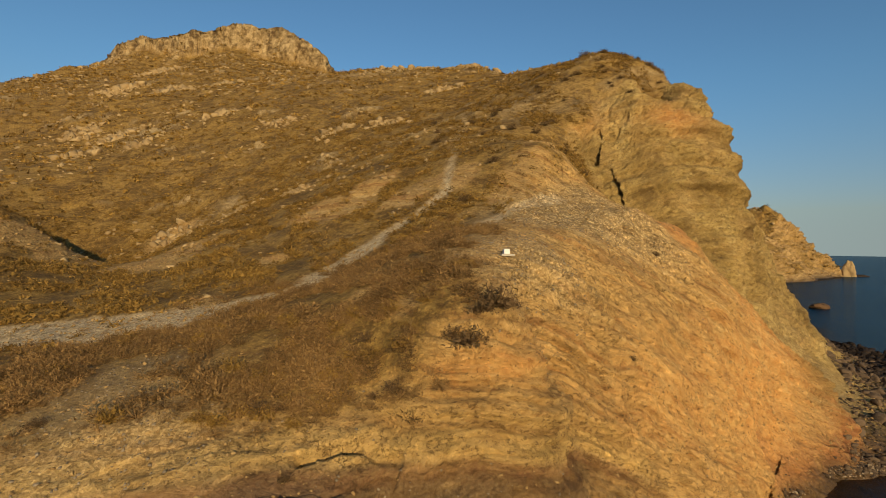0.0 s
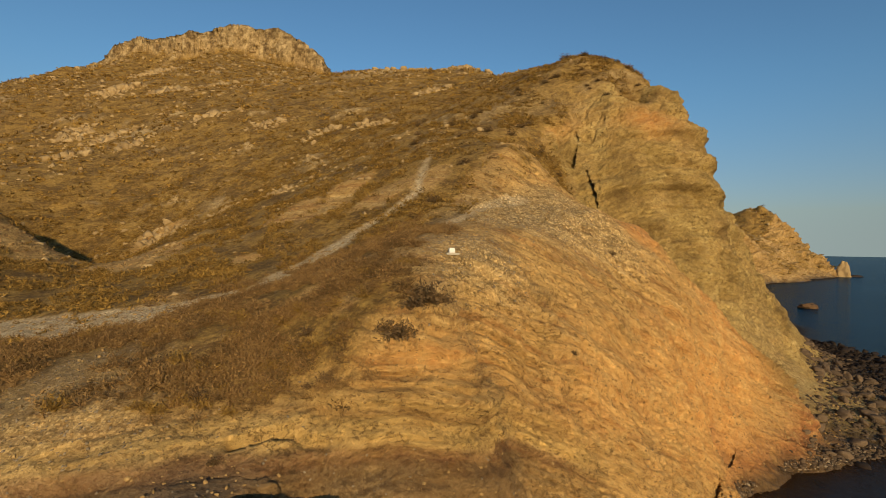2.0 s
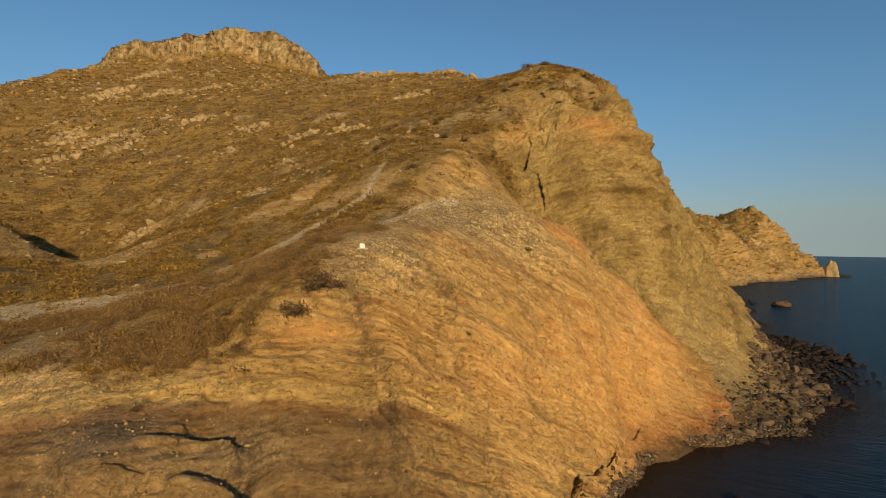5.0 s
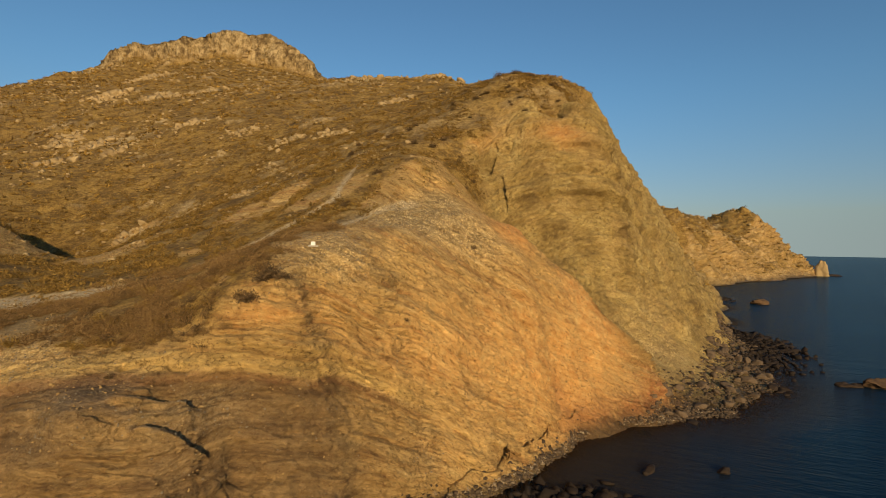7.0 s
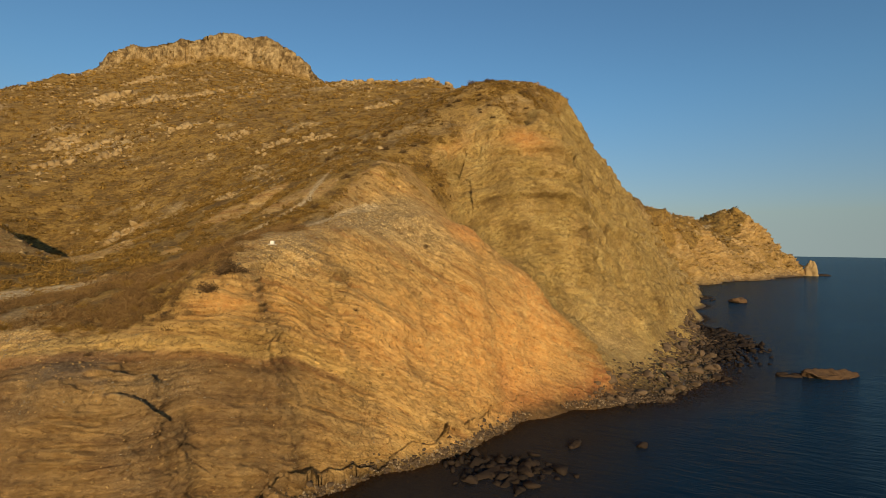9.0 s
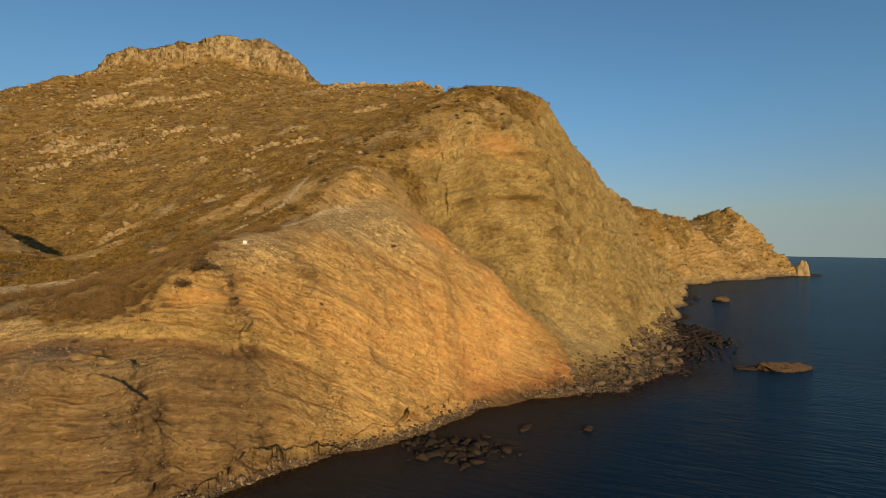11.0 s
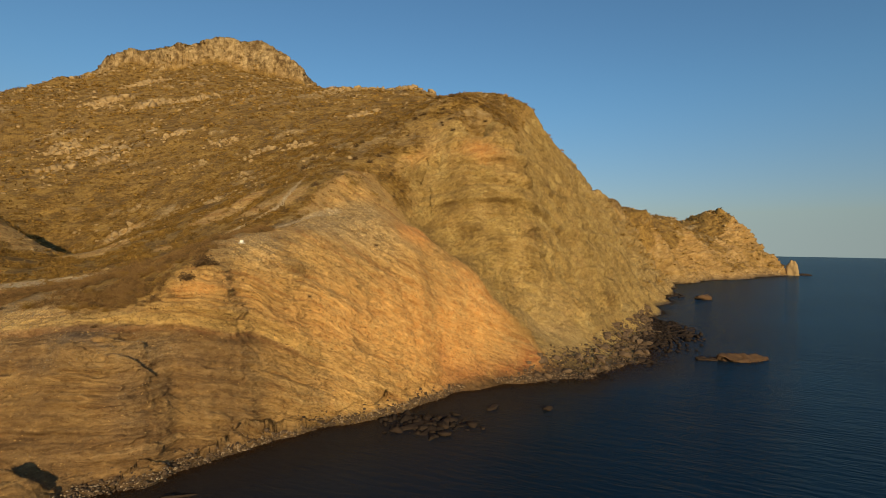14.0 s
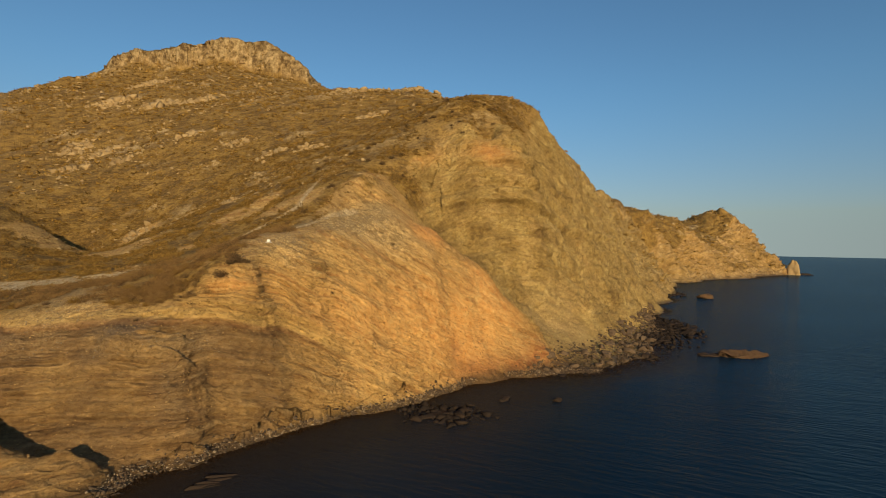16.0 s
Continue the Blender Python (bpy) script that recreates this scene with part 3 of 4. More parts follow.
for line, wide, deep in CLEFTS:
    near = np.nonzero((px > min(p[0] for p in line) - 4) & (px < max(p[0] for p in line) + 4) & (py > min(p[1] for p in line) - 4) & (py < max(p[1] for p in line) + 4))[0]
    d = line_distance(px[near], py[near], line)[0] + 0.3 * wide * fbm(px[near] / 0.9, py[near] / 0.9, pz[near] / 0.9, 3, 137)
    push[near] -= deep * smooth(wide, 0.15 * wide, d) * (0.85 + 0.4 * fbm(px[near] / 2, py[near] / 2, pz[near] / 2, 2, 139))
cap_edge = smooth(0.02, 0.3, cap) * smooth(420, 460, py)
push += cap_edge * (2.5 * fbm(px / 25, py / 25, pz / 40, 3, 141, 0.5) + 2.6 * fbm(px / 7, py / 7, pz / 9, 4, 145, 0.65) - 3.0 * smooth(0.8, 0.98, 1 - 2 * np.abs(value_noise(px / 11, py / 11, pz / 30, 147))))
head = smooth(300, 350, px) * smooth(4, 25, pz)
push += head * (5.0 * fbm(px / 18, py / 18, pz / 18, 4, 151, 0.55, True) + 3.0 * fbm(px / 7, py / 7, pz / 7, 3, 153, 0.6))
push += coast * (1.6 * fbm(px / 7, py / 7, pz / 6, 4, 183, 0.62) + 1.5 * fbm(px / 22, py / 22, pz / 18, 3, 185))
push *= smooth(-1.0, 0.8, pz) * 0.85 + 0.15
flat = normals.reshape(-1, 3)
PX, PY, PZ = px + push * flat[:, 0], py + push * flat[:, 1], pz + push * flat[:, 2]
for line, wide, deep in FISSURES:
    near = np.nonzero((px > 20) & (px < 32) & (py > 72) & (py < 88))[0]
    d = line_distance(px[near], py[near], line)[0] + 0.15 * fbm(px[near] / 0.9, py[near] / 0.9, pz[near] / 0.9, 2, 138)
    into = deep * smooth(wide, 0.4 * wide, d)
    PX[near] += 0.78 * into
    PY[near] += 0.62 * into


def sheet(name, x, y, z, rows, columns, material):
    """A grid of points as one smooth mesh."""
    mesh = bpy.data.meshes.new(name)
    idx = np.arange(rows * columns, dtype=np.int32).reshape(rows, columns)
    quads = np.stack([idx[:-1, :-1], idx[1:, :-1], idx[1:, 1:], idx[:-1, 1:]], axis=-1).reshape(-1)
    mesh.vertices.add(rows * columns)
    mesh.vertices.foreach_set("co", np.stack([x, y, z], axis=-1).astype(np.float32).ravel())
    count = len(quads) // 4
    mesh.loops.add(count * 4)
    mesh.loops.foreach_set("vertex_index", quads)
    mesh.polygons.add(count)
    mesh.polygons.foreach_set("loop_start", np.arange(0, count * 4, 4, dtype=np.int32))
    mesh.polygons.foreach_set("use_smooth", np.ones(count, dtype=bool))
    mesh.update()
    mesh.validate()
    mesh.materials.append(material)
    return new(name, mesh)


def attribute(mesh, name, values):
    """A value or a colour for each vertex."""
    values = np.asarray(values, dtype=np.float32)
    if values.ndim == 1:
        mesh.attributes.new(name, "FLOAT", "POINT").data.foreach_set("value", values)
    else:
        mesh.attributes.new(name, "FLOAT_COLOR", "POINT").data.foreach_set("color", values.ravel())


# ---- materials ----
class Nodes:
    """Short hand for a material's nodes."""

    def __init__(self, name):
        self.mat = bpy.data.materials.new(name)
        self.mat.use_nodes = True
        self.tree = self.mat.node_tree
        self.tree.nodes.clear()
        self.out = self.tree.nodes.new("ShaderNodeOutputMaterial")

    def put(self, socket, value):
        if isinstance(value, bpy.types.NodeSocket):
            self.tree.links.new(value, socket)
        elif value is not None:
            socket.default_value = value

    def node(self, kind, **inputs):
        n = self.tree.nodes.new(kind)
        for key, value in inputs.items():
            self.put(n.inputs[key.replace("_", " ")], value)
        return n

    def attr(self, name):
        n = self.tree.nodes.new("ShaderNodeAttribute")
        n.attribute_name = name
        return n

    def place(self):
        return self.tree.nodes.new("ShaderNodeNewGeometry").outputs["Position"]

    def noise(self, scale, detail=4, rough=0.55, vector=None):
        n = self.node("ShaderNodeTexNoise", Scale=scale, Detail=detail, Roughness=rough, Vector=vector or self.place())
        return n.outputs["Fac"]

    def bands(self, w, scale, detail=3, rough=0.6):
        n = self.tree.nodes.new("ShaderNodeTexNoise")
        n.noise_dimensions = "1D"
        self.put(n.inputs["W"], w)
        self.put(n.inputs["Scale"], scale)
        self.put(n.inputs["Detail"], detail)
        self.put(n.inputs["Roughness"], rough)
        return n.outputs["Fac"]

    def math(self, op, a, b=None, clamp=False):
        n = self.tree.nodes.new("ShaderNodeMath")
        n.operation, n.use_clamp = op, clamp
        self.put(n.inputs[0], a)
        self.put(n.inputs[1], b)
        return n.outputs[0]

    def range(self, v, lo, hi, to_lo=0.0, to_hi=1.0):
        n = self.node("ShaderNodeMapRange")
        for i, value in enumerate((v, lo, hi, to_lo, to_hi)):
            self.put(n.inputs[i], value)
        return n.outputs[0]

    def mix(self, fac, a, b, blend="MIX"):
        n = self.tree.nodes.new("ShaderNodeMix")
        n.data_type, n.blend_type = "RGBA", blend
        self.put(n.inputs[0], fac)
        for i, c in ((6, a), (7, b)):
            self.put(n.inputs[i], (*c, 1) if isinstance(c, tuple) and len(c) == 3 else c)
        return n.outputs[2]

    def ramp(self, fac, stops):
        n = self.tree.nodes.new("ShaderNodeValToRGB")
        e = n.color_ramp.elements
        while len(e) < len(stops):
            e.new(0.5)
        for i, (at, c) in enumerate(stops):
            e[i].position, e[i].color = at, (*c, 1)
        self.put(n.inputs[0], fac)
        return n.outputs["Color"]

    def bump(self, height, strength, distance, normal=None):
        n = self.node("ShaderNodeBump", Strength=strength, Distance=distance, Height=height)
        self.put(n.inputs["Normal"], normal)
        return n.outputs[0]

    def surface(self, color, rough=0.9, normal=None, **more):
        n = self.node("ShaderNodeBsdfPrincipled", Base_Color=color, Roughness=rough, **more)
        self.put(n.inputs["Normal"], normal)
        self.tree.links.new(n.outputs[0], self.out.inputs["Surface"])
        return n


def ground_material():
    g = Nodes("ground")
    zones, more = g.attr("zones"), g.attr("cover")
    split = g.node("ShaderNodeSeparateColor", Color=zones.outputs["Color"])
    split2 = g.node("ShaderNodeSeparateColor", Color=more.outputs["Color"])
    z_orange, z_green, z_gravel = split.outputs[0], split.outputs[1], split.outputs[2]
    z_scrub, z_lime, z_wet = split2.outputs[0], split2.outputs[1], split2.outputs[2]
    z_umber = g.attr("umber").outputs["Fac"]
    w = g.attr("bed").outputs["Fac"]
    spot = g.place()
    broad, mid, small, grit = g.noise(0.16, 4, 0.6, spot), g.noise(0.9, 6, 0.68, spot), g.noise(3.4, 6, 0.72, spot), g.noise(11.0, 4, 0.8, spot)
    wv = g.math("ADD", w, g.math("MULTIPLY", mid, 0.35))
    thick, thin = g.bands(wv, 0.9, 4), g.bands(wv, 5.0, 4, 0.75)
    shards = g.node("ShaderNodeTexVoronoi", Vector=spot, Scale=2.6)
    shards.inputs["Randomness"].default_value = 1.0
    chip = g.node("ShaderNodeSeparateColor", Color=shards.outputs["Color"]).outputs[0]
    gravel_cells = g.node("ShaderNodeTexVoronoi", Vector=spot, Scale=7.5)
    pebble = g.node("ShaderNodeSeparateColor", Color=gravel_cells.outputs["Color"]).outputs[1]
    sep = g.node("ShaderNodeSeparateXYZ", Vector=spot)
    w = g.math("ADD", w, g.math("ADD", g.math("MULTIPLY", g.math("SUBTRACT", broad, 0.5), 2.4), g.math("MULTIPLY", g.math("SUBTRACT", mid, 0.5), 0.8)))
    lay = g.node("ShaderNodeCombineXYZ", X=g.math("MULTIPLY", sep.outputs[0], 0.22), Y=g.math("MULTIPLY", sep.outputs[1], 0.22), Z=g.math("MULTIPLY", w, 1.9)).outputs[0]
    fine_lay = g.node("ShaderNodeCombineXYZ", X=g.math("MULTIPLY", sep.outputs[0], 1.3), Y=g.math("MULTIPLY", sep.outputs[1], 1.3), Z=g.math("MULTIPLY", w, 6.0)).outputs[0]
    streak, fibre = g.noise(1.0, 6, 0.66, lay), g.noise(1.0, 5, 0.7, fine_lay)
    thick = g.math("ADD", g.math("MULTIPLY", thick, 0.62), g.math("MULTIPLY", streak, 0.38))
    jitter = g.math("ADD", thick, g.math("MULTIPLY", g.math("SUBTRACT", mid, 0.5), 0.30))
    grain = g.math("ADD", g.math("MULTIPLY", streak, 0.55), g.math("MULTIPLY", fibre, 0.45))
    tan = g.ramp(jitter, [(0.38, (0.36, 0.195, 0.068)), (0.45, (0.48, 0.290, 0.098)), (0.50, (0.55, 0.348, 0.126)), (0.535, (0.41, 0.255, 0.092)), (0.57, (0.52, 0.325, 0.113)), (0.68, (0.61, 0.42, 0.178))])
    # thin crack lines, for both the painted crevice shade and the bump
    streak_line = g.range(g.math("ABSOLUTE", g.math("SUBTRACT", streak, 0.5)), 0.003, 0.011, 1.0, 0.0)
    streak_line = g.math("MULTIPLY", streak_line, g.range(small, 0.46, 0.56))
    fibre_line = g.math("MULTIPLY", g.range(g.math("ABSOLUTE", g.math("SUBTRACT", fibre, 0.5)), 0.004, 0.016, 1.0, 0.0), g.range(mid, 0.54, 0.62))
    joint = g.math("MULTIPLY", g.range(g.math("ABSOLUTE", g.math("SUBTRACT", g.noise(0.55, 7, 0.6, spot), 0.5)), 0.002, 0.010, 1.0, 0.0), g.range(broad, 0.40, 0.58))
    crevice = g.math("MAXIMUM", g.math("MAXIMUM", streak_line, g.math("MULTIPLY", fibre_line, 0.8)), joint)
    crevice = g.math("MULTIPLY", crevice, g.range(z_scrub, 0.1, 0.7, 1.0, 0.0))
    crevice = g.math("MULTIPLY", crevice, g.range(g.math("MAXIMUM", z_orange, z_umber), 0.1, 0.8, 1.0, 0.3))
    tan = g.mix(g.range(fibre, 0.42, 0.30, 0.0, 0.45), tan, (0.17, 0.092, 0.034))
    tan = g.mix(g.range(thin, 0.38, 0.30, 0.0, 0.35), tan, (0.16, 0.085, 0.030))
    tan = g.mix(g.range(broad, 0.48, 0.7, 0.0, 0.4), tan, (0.32, 0.225, 0.095))
    fiery = g.ramp(g.math("ADD", g.math("MULTIPLY", mid, 0.5), g.math("MULTIPLY", grain, 0.5)), [(0.36, (0.46, 0.200, 0.058)), (0.48, (0.58, 0.303, 0.093)), (0.60, (0.65, 0.400, 0.148))])
    rock = g.mix(z_orange, tan, fiery)
    brown = g.ramp(jitter, [(0.40, (0.092, 0.052, 0.024)), (0.5, (0.155, 0.091, 0.041)), (0.60, (0.24, 0.148, 0.065))])
    rock = g.mix(g.math("MULTIPLY", z_umber, 0.95), rock, brown)
    marks = g.node("ShaderNodeSeparateColor", Color=g.attr("marks").outputs["Color"])
    rock = g.mix(g.math("MULTIPLY", marks.outputs[0], g.range(mid, 0.3, 0.6, 0.35, 0.85)), rock, (0.54, 0.350, 0.115))
    rock = g.mix(g.math("MULTIPLY", marks.outputs[1], g.range(small, 0.35, 0.6, 0.3, 0.8)), rock, (0.20, 0.095, 0.040))
    rock = g.mix(g.math("MULTIPLY", marks.outputs[2], 0.7), rock, (0.20, 0.135, 0.082))
    olive = g.ramp(g.math("ADD", g.math("ADD", g.math("MULTIPLY", broad, 0.5), g.math("MULTIPLY", mid, 0.25)), g.math("MULTIPLY", grain, 0.25)), [(0.41, (0.155, 0.100, 0.033)), (0.47, (0.290, 0.195, 0.065)), (0.54, (0.385, 0.268, 0.092)), (0.61, (0.51, 0.375, 0.148))])
    rock = g.mix(g.math("MULTIPLY", z_green, 0.95), rock, olive)
    stones = g.ramp(g.math("ADD", g.math("MULTIPLY", small, 0.6), g.math("MULTIPLY", pebble, 0.4)), [(0.30, (0.20, 0.138, 0.063)), (0.5, (0.39, 0.28, 0.132)), (0.72, (0.55, 0.42, 0.215))])
    rock = g.mix(g.math("MULTIPLY", z_gravel, 0.85), rock, stones)
    soil = g.ramp(g.math("ADD", g.math("MULTIPLY", g.math("ADD", small, mid), 0.5), g.math("MULTIPLY", g.math("SUBTRACT", broad, 0.5), 0.5)), [(0.40, (0.052, 0.029, 0.007)), (0.49, (0.135, 0.080, 0.017)), (0.58, (0.27, 0.168, 0.042))])
    rock = g.mix(g.math("MULTIPLY", z_scrub, 0.9), rock, soil)
    track = g.math("MULTIPLY", g.attr("track").outputs["Fac"], g.range(mid, 0.34, 0.55, 0.35, 0.9))
    rock = g.mix(track, rock, g.mix(small, (0.40, 0.315, 0.19), (0.66, 0.545, 0.36)))
    rock = g.mix(g.math("MULTIPLY", g.attr("rust").outputs["Fac"], g.range(mid, 0.35, 0.55, 0.3, 0.9)), rock, (0.28, 0.095, 0.034))
    loose = g.math("MAXIMUM", z_scrub, z_gravel)
    lime = g.ramp(g.noise(0.13, 8, 0.72, spot), [(0.40, (0.095, 0.060, 0.026)), (0.5, (0.25, 0.175, 0.082)), (0.60, (0.42, 0.315, 0.165))])
    rock = g.mix(z_lime, rock, lime)
    block = g.attr("block").outputs["Fac"]
    rock = g.mix(g.range(block, 0.55, 0.9), rock, (1.12, 1.11, 1.09), "MULTIPLY")
    rock = g.mix(g.range(block, 0.45, 0.1), rock, (0.82, 0.79, 0.76), "MULTIPLY")
    plain = g.range(g.math("MAXIMUM", z_green, g.math("MULTIPLY", z_orange, 0.8)), 0, 1, 0.75, 0.4)
    rock = g.mix(g.math("MULTIPLY", g.range(grain, 0.55, 0.66), plain), rock, (1.26, 1.24, 1.20), "MULTIPLY")
    rock = g.mix(g.math("MULTIPLY", g.range(grain, 0.45, 0.38), plain), rock, (0.62, 0.57, 0.53), "MULTIPLY")
    rock = g.mix(g.math("MULTIPLY", g.range(chip, 0.65, 1.0), g.range(loose, 0, 1, 0.35, 1.0)), rock, (0.74, 0.70, 0.66), "MULTIPLY")
    rock = g.mix(g.math("MULTIPLY", g.range(pebble, 0.72, 0.9), loose), rock, (1.42, 1.38, 1.34), "MULTIPLY")
    rock = g.mix(g.math("MULTIPLY", g.range(small, 0.40, 0.33, 0.0, 0.75), g.range(loose, 0, 1, 0.3, 1.0)), rock, (0.11, 0.062, 0.025))
    rock = g.mix(g.math("MULTIPLY", g.range(grit, 0.53, 0.60, 0.0, 0.6), g.range(loose, 0, 1, 0.10, 1.0)), rock, (0.14, 0.085, 0.031))
    dash_at = g.node("ShaderNodeCombineXYZ", X=g.math("MULTIPLY", sep.outputs[0], 2.4), Y=g.math("MULTIPLY", sep.outputs[1], 2.4), Z=g.math("MULTIPLY", w, 5.5)).outputs[0]
    dash = g.noise(1.0, 3, 0.6, dash_at)
    bare_rock = g.range(loose, 0.2, 0.8, 1.0, 0.0)
    rock = g.mix(g.math("MULTIPLY", g.range(dash, 0.40, 0.34, 0.0, 0.65), bare_rock), rock, (0.12, 0.066, 0.026))
    rock = g.mix(g.math("MULTIPLY", g.range(dash, 0.61, 0.66, 0.0, 0.6), bare_rock), rock, (1.45, 1.42, 1.36), "MULTIPLY")
    # the shade inside cracks is painted into the rock colour
    rock = g.mix(g.math("MULTIPLY", crevice, 0.7), rock, (0.075, 0.042, 0.017))
    rock = g.mix(g.math("MULTIPLY", z_wet, 0.8), rock, (0.045, 0.030, 0.015))
    n = g.bump(mid, 0.45, 0.35)
    n = g.bump(streak, g.math("MULTIPLY", plain, g.range(loose, 0, 1, 0.8, 0.0)), 0.40, n)
    n = g.bump(g.noise(0.45, 8, 0.68, spot), g.range(loose, 0, 1, 0.7, 0.2), 0.9, n)
    n = g.bump(g.math("SUBTRACT", 1.0, crevice), 0.9, 0.12, n)
    n = g.bump(fibre, g.range(loose, 0, 1, 0.8, 0.0), 0.14, n)
    n = g.bump(shards.outputs["Distance"], g.range(loose, 0, 1, 0.15, 0.35), 0.12, n)
    n = g.bump(small, g.range(loose, 0, 1, 0.5, 0.8), 0.13, n)
    n = g.bump(grit, g.range(loose, 0, 1, 0.25, 0.8), 0.06, n)
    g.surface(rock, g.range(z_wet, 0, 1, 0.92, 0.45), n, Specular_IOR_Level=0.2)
    return g.mat


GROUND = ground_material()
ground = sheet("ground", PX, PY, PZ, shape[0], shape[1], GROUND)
tagged(ground, "bare ochre coastal cliffs and scrub-covered hillside of layered rock", "ground", kind="structure")
lime_mask = np.clip(cap_edge + 0.85 * outcrops + 0.45 * coast * (1 - scrub), 0, 1)
ones = np.ones_like(px)
attribute(ground.data, "zones", np.stack([orange * bare, green * bare, gravel, ones], axis=-1))
attribute(ground.data, "cover", np.stack([scrub, lime_mask, wet, ones], axis=-1))
attribute(ground.data, "bed", bed)
attribute(ground.data, "umber", umber)
attribute(ground.data, "rust", rust * bare)
attribute(ground.data, "track", np.clip(road + 0.3 * gravel * (1 - bare), 0, 1))
attribute(ground.data, "marks", np.stack([yellow_bed, np.clip(dark_bed, 0, 1), bench, ones], axis=-1))
attribute(ground.data, "block", 0.5 + 0.5 * np.clip(shade, -1, 1))


# ---- the sea ----
def sea_material():
    g = Nodes("sea_water")
    d = g.attr("depth").outputs["Fac"]
    shallow = g.range(d, 0.0, 4.2, 1.0, 0.0)
    p = g.place()
    stretch = g.node("ShaderNodeMapping", Vector=p, Scale=(1.0, 1.0, 1.0), Rotation=(0, 0, radians(25)))
    ripples = g.node("ShaderNodeTexNoise", Vector=g.node("ShaderNodeMapping", Vector=stretch.outputs[0], Scale=(0.30, 1.1, 1.0)).outputs[0], Scale=1.0, Detail=5, Roughness=0.6).outputs["Fac"]
    swell = g.node("ShaderNodeTexNoise", Vector=g.node("ShaderNodeMapping", Vector=stretch.outputs[0], Scale=(0.25, 1.0, 1.0)).outputs[0], Scale=0.16, Detail=3, Roughness=0.5).outputs["Fac"]
    patches = g.noise(0.012, 3)
    deep = g.mix(g.range(patches, 0.4, 0.65), (0.0034, 0.0160, 0.0340), (0.0050, 0.0245, 0.0490))
    color = g.mix(shallow, deep, (0.046, 0.031, 0.019))
    n = g.bump(swell, 0.5, 0.6)
    n = g.bump(ripples, 1.0, 0.24, n)
    body = g.node("ShaderNodeBsdfDiffuse", Color=color)
    sheen = g.node("ShaderNodeBsdfGlossy", Color=(0.72, 0.88, 1.0, 1), Roughness=0.12, Normal=n)
    gloss = g.math("MULTIPLY", g.node("ShaderNodeFresnel", IOR=1.28, Normal=n).outputs[0], 0.33)
    water = g.node("ShaderNodeMixShader")
    g.put(water.inputs[0], gloss)
    g.put(water.inputs[1], body.outputs[0])
    g.put(water.inputs[2], sheen.outputs[0])
    clear = g.node("ShaderNodeBsdfTransparent", Color=(0.50, 0.37, 0.25, 1))
    blend = g.node("ShaderNodeMixShader")
    g.put(blend.inputs[0], g.math("MULTIPLY", g.math("POWER", shallow, 2.0), 0.6))
    g.put(blend.inputs[1], water.outputs[0])
    g.put(blend.inputs[2], clear.outputs[0])
    g.put(g.out.inputs["Surface"], blend.outputs[0])
    return g.mat


sea_u = np.concatenate([-np.geomspace(4900, 60, 20), np.arange(-50, 240, 2.0), np.geomspace(240, 4900, 40)])
sea_v = np.concatenate([-np.geomspace(4900, 60, 20), np.arange(-50, 240, 2.0), np.geomspace(240, 4900, 40)])
VX, VY = np.meshgrid(sea_u, sea_v, indexing="ij")
reach = np.maximum(np.hypot(VX, VY), 1.0)
pull = np.minimum(1.0, 4880.0 / reach)
VX, VY = VX * pull, VY * pull
sea_depth = np.where(np.hypot(VX, VY).ravel() > 620, 30.0, np.clip(-land(VX.ravel(), VY.ravel()), -3, 30))
sea = sheet("water", VX.ravel(), VY.ravel(), 0 * VX.ravel(), len(sea_u), len(sea_v), sea_material())
attribute(sea.data, "depth", sea_depth)
tagged(sea, "calm dark blue sea with fine ripples along a rocky shore", "sea", kind="structure")


# ---- scattering ----
cross = np.cross(np.gradient(np.stack([GX, GY, GZ], axis=-1), axis=0), np.gradient(np.stack([GX, GY, GZ], axis=-1), axis=1))
area = np.linalg.norm(cross, axis=-1).ravel()
SPOT = np.stack([PX, PY, PZ], axis=-1)
rng = np.random.default_rng(7)


def scatter(mask, count):
    """Vertices of the ground, drawn evenly over the area that the mask covers."""
    p = np.clip(mask, 0, None) * area
    return rng.choice(len(p), size=count, p=p / p.sum())


def ground_at(x, y):
    """The point of the ground sheet nearest to a place in the plan."""
    return Vector(SPOT[np.argmin((PX - x) ** 2 + (PY - y) ** 2)])


def soup(name, verts, faces, material):
    mesh = bpy.data.meshes.new(name)
    n = faces.shape[1]
    mesh.vertices.add(len(verts))
    mesh.vertices.foreach_set("co", verts.astype(np.float32).ravel())
    mesh.loops.add(faces.size)
    mesh.loops.foreach_set("vertex_index", faces.astype(np.int32).ravel())
    mesh.polygons.add(len(faces))
    mesh.polygons.foreach_set("loop_start", np.arange(0, faces.size, n, dtype=np.int32))
    mesh.update()
    mesh.materials.append(material)
    return mesh


def ball(subdivisions):
    bm = bmesh.new()
    bmesh.ops.create_icosphere(bm, subdivisions=subdivisions, radius=1)
    v = np.array([p.co[:] for p in bm.verts])
    f = np.array([[p.index for p in q.verts] for q in bm.faces])
    bm.free()
    return v, f


